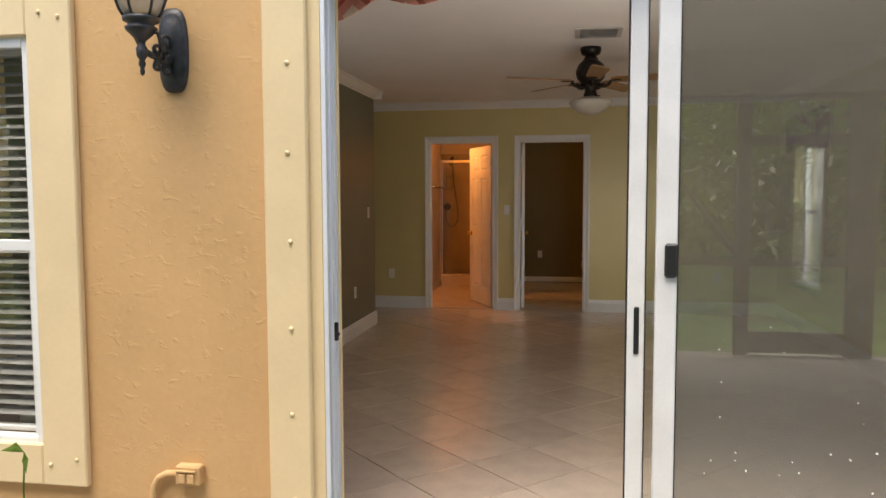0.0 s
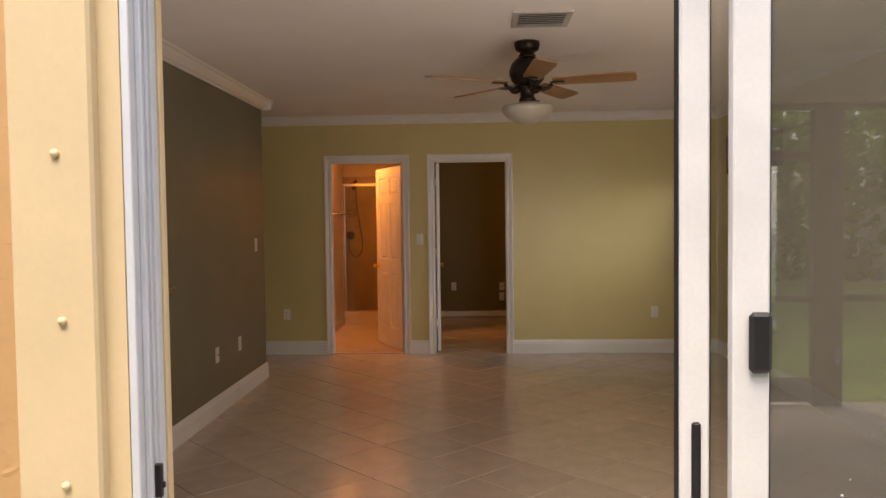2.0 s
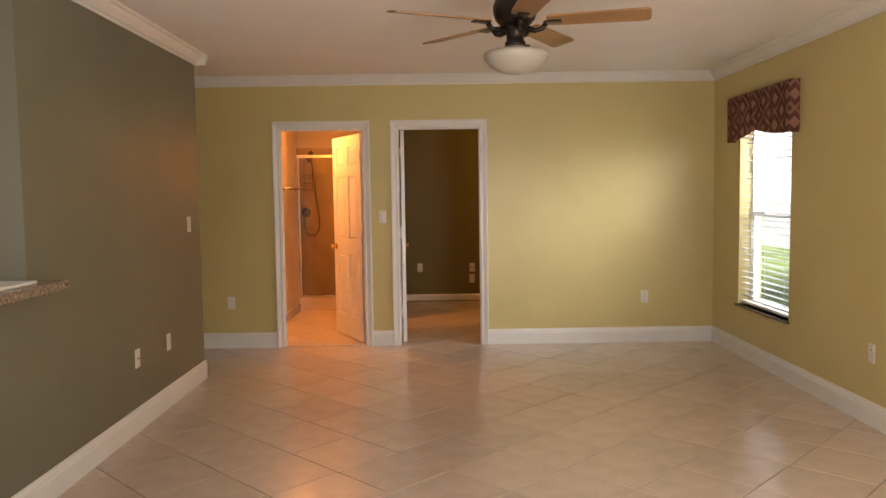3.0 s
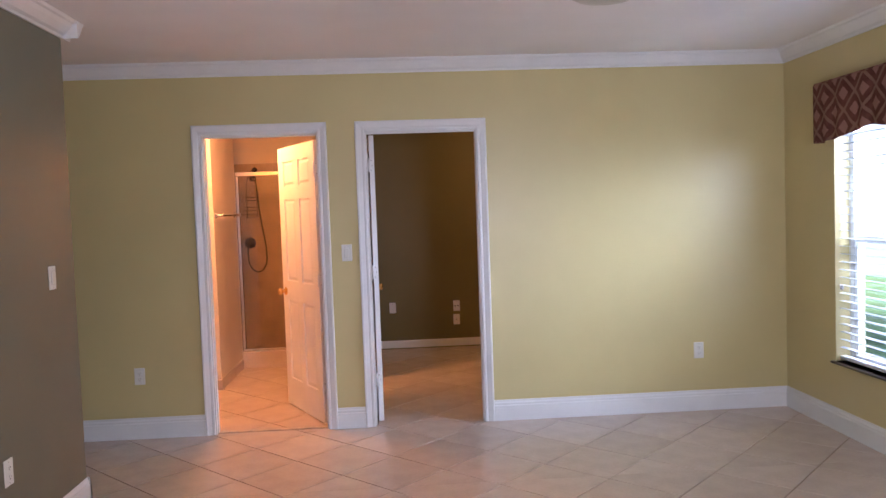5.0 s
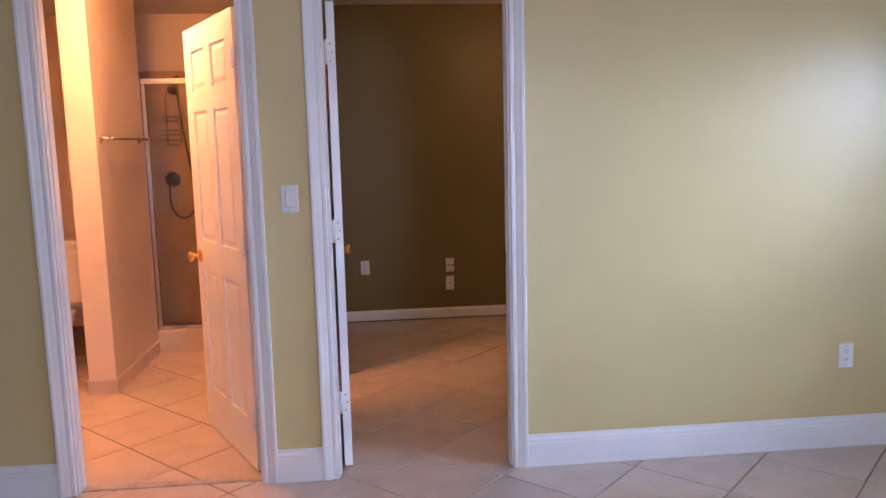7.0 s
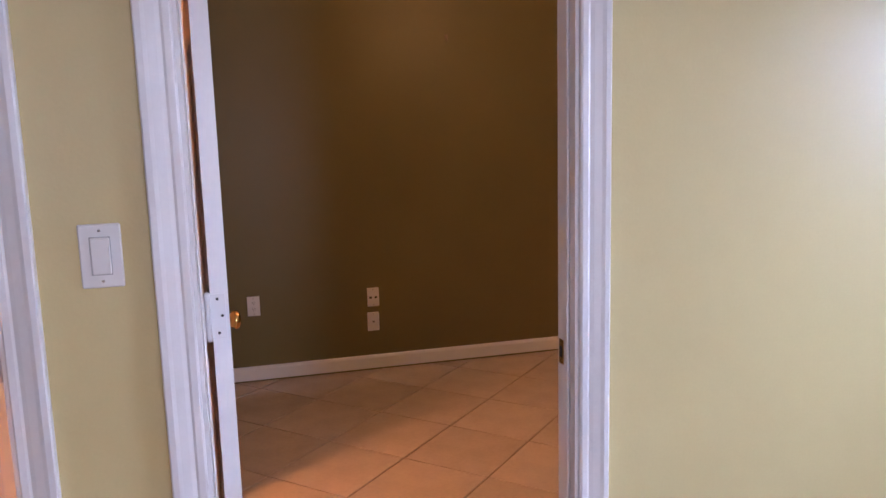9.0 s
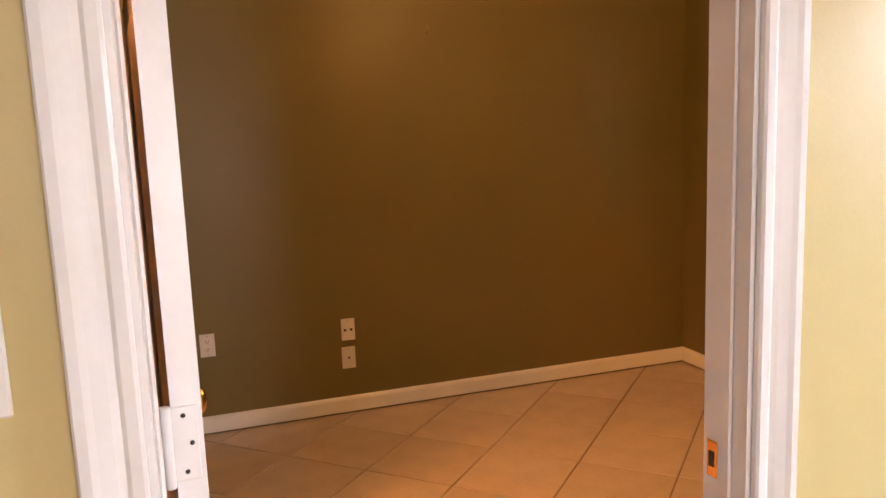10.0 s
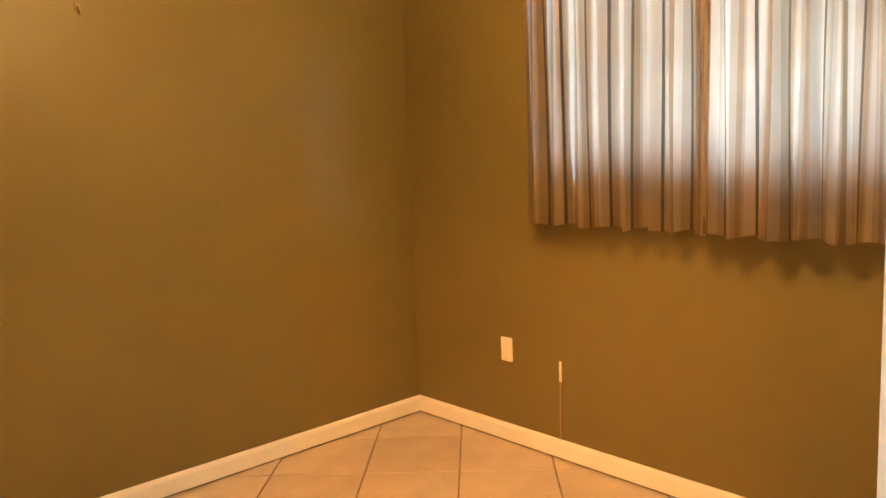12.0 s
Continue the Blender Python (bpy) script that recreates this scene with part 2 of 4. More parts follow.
def lathe(bm, profile, at=(0, 0, 0), steps=28, m=None):
    """Turns (radius, z) rows round the z axis; m places the turned form."""
    rings = []
    for r, z in profile:
        rings.append([bm.verts.new((max(r, 1e-4) * math.cos(a * math.tau / steps), max(r, 1e-4) * math.sin(a * math.tau / steps), z)) for a in range(steps)])
    made = [v for ring in rings for v in ring]
    for a, b in zip(rings, rings[1:]):
        for i in range(steps):
            f = bm.faces.new((a[i], a[(i + 1) % steps], b[(i + 1) % steps], b[i]))
            f.smooth = True
    bm.faces.new(list(reversed(rings[0])))
    bm.faces.new(rings[-1])
    bmesh.ops.transform(bm, matrix=Matrix.Translation(at) @ (m or Matrix()), verts=made)
    return bm


def tube(bm, points, radius, sides=8):
    """A round bar along points."""
    pts = [Vector(p) for p in points]
    rings = []
    for i, p in enumerate(pts):
        d = (pts[min(i + 1, len(pts) - 1)] - pts[max(i - 1, 0)]).normalized()
        a = d.orthogonal().normalized() if i == 0 else (rings[-1][1] - d * rings[-1][1].dot(d)).normalized()
        b = d.cross(a)
        r = radius[i] if isinstance(radius, (list, tuple)) else radius
        rings.append(([bm.verts.new(p + r * (math.cos(k * math.tau / sides) * a + math.sin(k * math.tau / sides) * b)) for k in range(sides)], a))
    for (a, _), (b, _) in zip(rings, rings[1:]):
        for k in range(sides):
            f = bm.faces.new((a[k], a[(k + 1) % sides], b[(k + 1) % sides], b[k]))
            f.smooth = True
    bm.faces.new(list(reversed(rings[0][0])))
    bm.faces.new(rings[-1][0])
    return bm


def extrude(bm, profile, start, end, out, up=(0, 0, 1)):
    """Draws a moulding: profile rows (away from the wall, up) from start to end."""
    start, end, out, up = Vector(start), Vector(end), Vector(out), Vector(up)
    a = [bm.verts.new(start + out * u + up * v) for u, v in profile]
    b = [bm.verts.new(end + out * u + up * v) for u, v in profile]
    n = len(profile)
    for i in range(n):
        bm.faces.new((a[i], a[(i + 1) % n], b[(i + 1) % n], b[i]))
    bm.faces.new(list(reversed(a)))
    bm.faces.new(b)
    bmesh.ops.recalc_face_normals(bm, faces=bm.faces)
    return bm


def mesh_object(name, bm, mat):
    me = bpy.data.meshes.new(name)
    bm.to_mesh(me)
    bm.free()
    me.materials.append(mat)
    return new(name, me)


def part(name, bm, mat, parent, label=""):
    ob = mesh_object(name, bm, mat)
    ob.parent = parent
    inv = parent.matrix_basis if parent.parent is None else parent.parent.matrix_basis @ parent.matrix_parent_inverse @ parent.matrix_basis
    ob.matrix_parent_inverse = inv.inverted()
    return tagged(ob, label)


def thing(name, at, label, category, group="", kind=""):
    ob = new(name)
    ob.empty_display_size = 0.1
    ob.matrix_basis = pose(*at)
    return tagged(ob, label, category, group, kind)


def structure(name, bm, mat, label, category):
    return tagged(mesh_object(name, bm, mat), label, category, kind="structure")


# ---- large structure ----
H = 2.555                                   # ceiling
XL, XR, YN, YS = -0.33, 4.17, 0.0, -6.55    # living room faces
TH = 0.085

structure("wall_north", boxes((-2.6, 0.055, YN, YN + TH, 0, H), (0.055, 0.86, YN, YN + TH, 2.085, H), (0.86, 1.165, YN, YN + TH, 0, H),
          (1.165, 1.965, YN, YN + TH, 2.085, H), (1.965, XR + 0.2, YN, YN + TH, 0, H)), YELLOW, "yellow painted wall with two white door openings", "wall")
structure("wall_east", boxes((XR, XR + 0.2, YS, -1.58, 0, H), (XR, XR + 0.2, -1.58, -0.62, 0, 0.45), (XR, XR + 0.2, -1.58, -0.62, 2.02, H),
          (XR, XR + 0.2, -0.62, 0, 0, H)), YELLOW, "yellow painted wall with a window and fabric valance", "wall")
structure("wall_west", boxes((XL - 0.14, XL, -3.76, -1.21, 0, H), (XL - 0.14, XL, -5.9, -3.76, 0, 1.013), (XL - 0.14, XL, -5.9, -3.76, 2.45, H),
          (XL - 0.14, XL, YS, -5.9, 0, H)), OLIVE, "olive-grey painted wall with a pass-through to the kitchen", "wall")
structure("wall_kitchen_north", boxes((-2.6, XL - 0.14, -1.33, -1.21, 0, H)), OLIVE, "olive-grey wall between hall and kitchen", "wall")
structure("wall_hall_end", boxes((-2.72, -2.6, YS, 0.12, 0, H)), YELLOW, "yellow painted end wall of the hall", "wall")
structure("wall_south", boxes((-2.72, -1.2, YS, -6.7, 0, H + 0.4), (-1.2, -0.2, YS, -6.7, 0, 0.42), (-1.2, -0.2, YS, -6.7, 2.06, H + 0.4),
          (-0.2, 0.915, YS, -6.7, 0, H + 0.4), (0.915, 3.42, YS, -6.7, 2.3, H + 0.4), (3.42, XR + 0.2, YS, -6.7, 0, H + 0.4)),
          STUCCO, "ochre painted rough stucco outside wall", "wall")
structure("wall_bedroom_north", boxes((1.05, 4.28, 3.02, 3.14, 0, H)), KHAKI, "khaki painted bedroom wall with wall sockets", "wall")
structure("wall_bedroom_east", boxes((4.078, 4.28, 0.085, 0.55, 0, H), (4.078, 4.28, 0.55, 2.0, 0, 1.33), (4.078, 4.28, 0.55, 2.0, 2.2, H), (4.078, 4.28, 2.0, 3.02, 0, H)),
          KHAKI, "khaki painted bedroom wall with a curtained window", "wall")
structure("wall_bedroom_west", boxes((0.95, 1.05, 0.085, 0.62, 0, H), (0.95, 1.05, 0.62, 1.42, 2.06, H), (0.95, 1.05, 1.42, 3.5, 0, H)), KHAKI, "khaki painted wall with an opening to the bathroom", "wall")
structure("wall_bedroom_south", boxes((1.05, 1.165, TH, TH + 0.004, 0, H), (1.165, 1.965, TH, TH + 0.004, 2.085, H), (1.965, 4.078, TH, TH + 0.004, 0, H)),
          KHAKI, "khaki painted bedroom face of the door wall", "wall")
structure("wall_bath_west", boxes((-1.72, -1.6, 0.085, 3.5, 0, H)), BATHPAINT, "pale bathroom wall", "wall")
structure("wall_bath_partition", boxes((-0.37, -0.21, 1.41, 2.36, 0, H)), BATHPAINT, "pale bathroom partition wall with a towel bar", "wall")
structure("wall_bath_north", boxes((-1.6, 0.95, 3.36, 3.5, 0, H)), BATHPAINT, "pale bathroom back wall", "wall")
structure("wall_shower_north", boxes((-0.56, 0.95, 3.35, 3.36, 0, 2.1)), SHOWERTILE, "brown tiled back wall of the shower", "wall")
structure("wall_shower_west", boxes((-0.62, -0.56, 2.362, 3.36, 0, H)), SHOWERTILE, "brown tiled side wall of the shower", "wall")
structure("ceiling", boxes((-2.72, 4.4, YS, 0.0, H, H + 0.12), (-2.72, 4.4, 0.0, 3.5, H, H + 0.12)), CEILING, "flat white painted ceiling", "ceiling")
structure("roof_slab", boxes((-6, 8, -6.7, 5, H + 0.4, H + 0.5)), HULL, "plain roof over the house", "roof")
# unseen gap over the inner patio, added so daylight reaches the house wall
structure("patio_roof", boxes((-6, 8, -11.2, -8.8, 2.72, 2.86), (-6, 8, -11.3, -11.2, 2.30, 2.86)), HULL, "grey roof over the outer half of the patio, inner half left open for light", "roof")
floor = structure("floor", boxes((-2.72, 4.4, -6.7, 3.5, -0.12, -0.006)), GROUT, "beige diagonal ceramic floor tiles with brown grout", "floor")
structure("ground", boxes((-400, 400, -400, 400, -0.6, -0.13)), GRASS, "green lawn", "ground")
structure("pavement", boxes((-6, 8, -11.2, -6.7, -0.129, -0.03)), CONCRETE, "plain concrete patio", "pavement")

# mouldings
BASE = [(0, 0), (0.016, 0), (0.016, 0.105), (0.012, 0.112), (0.012, 0.122), (0.006, 0.134), (0.004, 0.146), (0, 0.146)]
LOWBASE = [(0, 0.011), (0.014, 0.011), (0.014, 0.075), (0.010, 0.085), (0.004, 0.093), (0, 0.093)]
CROWN = [(0, 0), (0, -0.088), (0.010, -0.088), (0.014, -0.076), (0.030, -0.066), (0.055, -0.036), (0.066, -0.018), (0.080, -0.012), (0.088, 0)]


def moulding(name, profile, runs, mat, label):
    for start, end, out in runs:
        structure(name, extrude(bmesh.new(), profile, start, end, out), mat, label, "trim")


moulding("baseboard", BASE, [((-2.6, 0, 0), (-0.002, 0, 0), (0, -1, 0)), ((0.914, 0, 0), (1.111, 0, 0), (0, -1, 0)), ((2.022, 0, 0), (XR, 0, 0), (0, -1, 0)),
         ((XR, 0, 0), (XR, YS, 0), (-1, 0, 0)), ((XL, -1.194, 0), (XL, YS, 0), (1, 0, 0)), ((XL + 0.016, -1.21, 0), (-2.6, -1.21, 0), (0, 1, 0))],
         WHITE, "tall white painted baseboard")
moulding("baseboard", LOWBASE, [((1.05, 3.02, 0), (4.078, 3.02, 0), (0, -1, 0)), ((4.078, 3.02, 0), (4.078, 0.09, 0), (-1, 0, 0)), ((1.05, 1.42, 0), (1.05, 3.02, 0), (1, 0, 0))],
         WHITE, "low white painted bedroom baseboard")
moulding("baseboard", [(0, 0), (0.009, 0), (0.009, 0.085), (0, 0.09)], [((-0.379, 1.41, 0), (-0.201, 1.41, 0), (0, -1, 0)), ((-0.21, 1.41, 0), (-0.21, 2.34, 0), (1, 0, 0))],
         TILE, "beige tile skirting in the bathroom")
moulding("crown_trim", CROWN, [((-2.6, 0, H), (XR, 0, H), (0, -1, 0)), ((XR, 0, H), (XR, YS, H), (-1, 0, 0)), ((XL, -1.122, H), (XL, YS, H), (1, 0, 0)), ((XL + 0.088, -1.21, H), (-2.6, -1.21, H), (0, 1, 0))],
         WHITE, "white painted crown moulding")


# ---- doors ----
CASING = [(0, 0), (0, 0.068), (-0.009, 0.068), (-0.012, 0.064), (-0.012, 0.052), (-0.010, 0.047), (-0.013, 0.038), (-0.017, 0.022), (-0.020, 0.014), (-0.020, 0.003), (-0.017, 0)]


def door_frame(name, x0, x1, top, face, back, label):
    """Casing, jamb and stop round an opening between x0 and x1 in the door wall."""
    root = thing(name, ((x0 + x1) / 2, face, 0), label, "door frame", kind="structure")
    w = 0.065
    prof = [(-v * w / 0.068 , -u) for u, v in CASING]
    for s, x in ((-1, x0), (1, x1)):
        bm = bmesh.new()
        extrude(bm, [(w + a, b) for a, b in prof], (x, face, 0), (x, face, top + w), (s, 0, 0), (0, -1, 0))
        part("casing", bm, WHITE, root)
    part("casing", extrude(bmesh.new(), [(w + a, b) for a, b in prof], (x0 - w + 0.002, face, top), (x1 + w - 0.002, face, top), (0, 0, 1), (0, -1, 0)), WHITE, root)
    part("jamb", boxes((x0 - 0.012, x0 + 0.008, face + 0.001, back, 0, top)), WHITE, root)
    part("jamb", boxes((x1 - 0.008, x1 + 0.012, face + 0.001, back, 0, top)), WHITE, root)
    part("head_jamb", boxes((x0 + 0.008, x1 - 0.008, face + 0.001, back, top - 0.010, top + 0.012)), WHITE, root)
    part("stop", boxes((x0 + 0.008, x0 + 0.014, face + 0.028, face + 0.050, 0, top - 0.01), bevel=0.003), WHITE, root)
    part("stop", boxes((x1 - 0.014, x1 - 0.008, face + 0.028, face + 0.050, 0, top - 0.01), bevel=0.003), WHITE, root)
    part("stop", boxes((x0 + 0.014, x1 - 0.014, face + 0.028, face + 0.050, top - 0.022, top - 0.010), bevel=0.003), WHITE, root)
    return root


door_frame("door_frame_1", 0.065, 0.850, 2.075, 0.0, 0.088, "white moulded door casing round the bathroom doorway")
frame_2 = door_frame("door_frame_2", 1.175, 1.955, 2.075, 0.0, 0.092, "white moulded door casing round the bedroom doorway")
part("strike_plate", boxes((1.9445, 1.947, 0.060, 0.082, 0.915, 0.972), bevel=0.001), BRASS, frame_2, "brass strike plate in the jamb")
part("strike_hole", boxes((1.943, 1.9444, 0.066, 0.076, 0.932, 0.956)), SLOT, frame_2)


def panel_door(name, m, width, height, label, hinges):
    """Six-panel slab with its hinge edge at the local origin, running along +x; y is its thickness."""
    root = new(name)
    tagged(root, label, "door", kind="structure")
    t = 0.035
    st, mid = 0.11, 0.10
    rails = [(0, 0.22), (0.84, 0.99), (1.62, 1.72), (height - 0.11, height)]
    bm = bmesh.new()
    for a, b in ((0, st), (width - st, width)):
        box(bm, a, b, 0, t, 0, height)
    c0, c1 = width / 2 - mid / 2, width / 2 + mid / 2
    for z0, z1 in rails:
        box(bm, st, width - st, 0, t, z0, z1)
    for (_, z0), (z1, _) in zip(rails, rails[1:]):
        box(bm, c0, c1, 0, t, z0, z1)
        box(bm, st, c0, 0.010, t - 0.010, z0, z1)
        box(bm, c1, width - st, 0.010, t - 0.010, z0, z1)
    slab = part("slab", bm, WHITE, root)
    for (_, z0), (z1, _) in zip(rails, rails[1:]):
        for a, b in ((st, c0), (c1, width - st)):
            for side in (0, 1):
                bm = bmesh.new()
                y = 0.010 if side == 0 else t - 0.010
                d = -0.007 if side == 0 else 0.007
                g, s = 0.012, 0.032
                lo = [bm.verts.new(p) for p in ((a + g, y, z0 + g), (b - g, y, z0 + g), (b - g, y, z1 - g), (a + g, y, z1 - g))]
                hi = [bm.verts.new(p) for p in ((a + s, y + d, z0 + s), (b - s, y + d, z0 + s), (b - s, y + d, z1 - s), (a + s, y + d, z1 - s))]
                for i in range(4):
                    bm.faces.new((lo[i], lo[(i + 1) % 4], hi[(i + 1) % 4], hi[i]))
                bm.faces.new(hi)
                bmesh.ops.recalc_face_normals(bm, faces=bm.faces)
                part("panel", bm, WHITE, slab)
    kx, kz = width - 0.065, 0.902
    for side, y in ((-1, 0), (1, t)):
        turn = Matrix.Rotation(radians(90 if side < 0 else -90), 4, "X")
        bm = lathe(bmesh.new(), [(0.032, 0), (0.032, 0.004), (0.026, 0.010), (0.012, 0.013), (0.011, 0.030), (0.020, 0.038), (0.027, 0.050), (0.026, 0.060), (0.016, 0.066), (0, 0.067)],
                   (kx, y, kz), 20, turn)
        part("knob", bm, BRASS, root, "polished brass knob")
    for z in hinges:
        bm = boxes((-0.0035, -0.0005, 0.006, 0.046, z - 0.046, z + 0.046), bevel=0.001)
        tube(bm, [(-0.008, t + 0.007, z - 0.05), (-0.008, t + 0.007, z + 0.05)], 0.006, 8)
        hinge = part("hinge", bm, WHITE, root, "hinge painted over in white")
        for dz in (-0.035, 0.0, 0.035):
            part("screw", lathe(bmesh.new(), [(0.003, 0), (0.003, 0.0008), (0, 0.001)], (-0.0035, 0.022 - 0.008 * (dz == 0), z + dz), 8, Matrix.Rotation(radians(-90), 4, "Y")), SLOT, hinge)
    root.matrix_basis = m
    return root


# bathroom door hangs on the right jamb, swung inwards; bedroom door hangs on the left jamb, swung fully in
panel_door("door_1", pose(0.842, 0.116, 0.012, 0, 0, 117.2), 0.775, 2.02, "white six-panel door standing half open into the bathroom", (0.25, 1.03, 1.82))
panel_door("door_2", pose(1.234, 0.103, 0.012, 0, 0, 94.6), 0.735, 2.04, "white six-panel door standing fully open into the bedroom", (0.30, 1.072, 1.83))
structure("threshold", boxes((0.075, 0.84, 0.02, 0.07, -0.006, 0.006), bevel=0.003), material("threshold_marble", (0.42, 0.36, 0.3), 0.35, 0.2, 12, 60, 0.1), "narrow stone threshold under the bathroom door", "trim")

# ---- sliding glass door ----
slider = thing("sliding_door", (1.95, -6.6, 0), "white aluminium sliding glass door, slid open", "door", kind="structure")
part("jamb_track", boxes((0.917, 0.945, -6.70, -6.56, 0, 2.3)), ALU, slider)
part("jamb_track", boxes((0.936, 0.953, -6.706, -6.694, 0, 2.3), (0.945, 0.958, -6.664, -6.652, 0, 2.3), (0.945, 0.953, -6.628, -6.618, 0, 2.3), (0.945, 0.954, -6.606, -6.580, 0, 2.3), bevel=0.002), TRACK, slider, "grey aluminium jamb track")
part("jamb_liner", boxes((0.945, 0.957, -6.575, -6.552, 0, 2.3), bevel=0.002), TRIM, slider, "cream painted inner liner")
part("latch_keeper", boxes((0.951, 0.966, -6.637, -6.625, 0.885, 0.955), (0.962, 0.972, -6.634, -6.628, 0.905, 0.918), bevel=0.002), BLACK, slider, "black latch keeper")
part("bottom_track", boxes((0.945, 3.41, -6.70, -6.56, -0.006, 0.012), (0.945, 3.41, -6.665, -6.655, 0.012, 0.026), (0.945, 3.41, -6.605, -6.595, 0.012, 0.026)), TRACK, slider)
part("head_track", boxes((0.945, 3.41, -6.70, -6.56, 2.24, 2.3)), ALU, slider)
part("side_jamb", boxes((3.395, 3.42, -6.70, -6.56, 0, 2.24)), ALU, slider)


def glass_panel(x0, x1, y, stile, mat):
    t = 0.017
    for a, b in ((x0, x0 + stile), (x1 - stile, x1)):
        part("stile", boxes((a, b, y - t, y + t, 0.026, 2.235), bevel=0.004), ALU, slider)
    part("rail", boxes((x0 + stile, x1 - stile, y - t, y + t, 0.026, 0.12), bevel=0.004), ALU, slider)
    part("rail", boxes((x0 + stile, x1 - stile, y - t, y + t, 2.16, 2.235), bevel=0.004), ALU, slider)
    pane = part("pane", boxes((x0 + stile - 0.005, x1 - stile + 0.005, y - 0.003, y + 0.003, 0.115, 2.165)), mat, slider, "clear sliding door glass pane")
    pane.visible_shadow = False
    part("gasket", boxes((x0 + stile, x0 + stile + 0.005, y - 0.006, y + 0.006, 0.12, 2.16)), BLACK, slider)


glass_panel(2.030, 3.38, -6.592, 0.060, GLASS)
glass_panel(2.122, 3.392, -6.634, 0.072, DOORGLASS)
bm, rs = bmesh.new(), random.Random(11)
for _ in range(34):
    sx, sz = rs.uniform(2.30, 2.86), 0.30 + abs(rs.gauss(0, 0.28))
    q = rs.uniform(0.0008, 0.0026)
    box(bm, sx - q, sx + q * rs.uniform(0.6, 1.6), -6.6385, -6.6372, sz - q, sz + q * rs.uniform(0.5, 1.8))
part("paint_specks", bm, WHITE, slider, "white paint specks on the glass")
part("edge_seal", boxes((2.0245, 2.030, -6.600, -6.584, 0.03, 2.23)), BLACK, slider, "dark felt edge seal")
part("pull", boxes((2.053, 2.071, -6.6135, -6.609, 0.865, 1.035), bevel=0.004), BLACK, slider, "recessed black finger pull")
part("handle", boxes((2.150, 2.194, -6.668, -6.651, 1.145, 1.265), bevel=0.008), BLACK, slider, "black plastic latch handle")

# cream trim round the openings with its screws
trim_door = structure("trim_door", boxes((0.724, 0.890, -6.735, -6.70, -0.03, 2.46), (0.890, 3.57, -6.735, -6.70, 2.30, 2.46), bevel=0.006), TRIM, "cream painted shutter trim beside the sliding door", "trim")
structure("trim_reveal", boxes((0.890, 0.934, -6.706, -6.69, -0.03, 2.3)), TRIM, "cream painted reveal beside the door track", "trim")
for i in range(8):
    part("screw", lathe(bmesh.new(), [(0.009, 0), (0.009, 0.003), (0.006, 0.007), (0.002, 0.009), (0, 0.009)], (0.820 + 0.003 * math.sin(i * 2.1), -6.735, -0.02 + 0.3215 * i), 10,
         Matrix.Rotation(radians(90), 4, "X")), TRIM, trim_door)
trim_win = structure("trim_window", boxes((-0.225, -0.035, -6.735, -6.70, 0.29, 2.2), (-1.35, -0.225, -6.735, -6.70, 0.29, 0.455), (-1.35, -0.225, -6.735, -6.70, 2.045, 2.2), bevel=0.006), TRIM,
                     "cream painted trim round the kitchen window", "trim")
for x, z in ((-0.075, 0.40), (-0.19, 0.375), (-0.085, 2.11), (-0.165, 2.13)):
    part("screw", lathe(bmesh.new(), [(0.009, 0), (0.009, 0.003), (0.006, 0.007), (0, 0.009)], (x, -6.735, z), 10, Matrix.Rotation(radians(90), 4, "X")), TRIM, trim_win)


# ---- windows with blinds ----
def window(name, m, width, height, label, panes_shadow=False):
    """Single-hung window: local x along the wall, y outwards, z up from the sill."""
    root = new(name)
    tagged(root, label, "window", kind="structure")
    f = 0.045
    part("window_frame", boxes((0, f, 0, 0.06, 0, height), (width - f, width, 0, 0.06, 0, height), (f, width - f, 0, 0.06, 0, f), (f, width - f, 0, 0.06, height - f, height), bevel=0.003), ALU, root)
    part("meeting_rail", boxes((f, width - f, 0.005, 0.045, height * 0.5 - 0.022, height * 0.5 + 0.022), bevel=0.003), ALU, root)
    part("sash_stile", boxes((f, f + 0.03, 0.002, 0.03, f, height * 0.5 - 0.022), (width - f - 0.03, width - f, 0.002, 0.03, f, height * 0.5 - 0.022), bevel=0.003), ALU, root)
    for z0, z1 in ((f, height * 0.5 - 0.02), (height * 0.5 + 0.02, height - f)):
        p = part("pane", boxes((f - 0.004, width - f + 0.004, 0.028, 0.033, z0 - 0.003, z1 + 0.003)), GLASS, root)
        p.visible_shadow = False
    root.matrix_basis = m
    return root


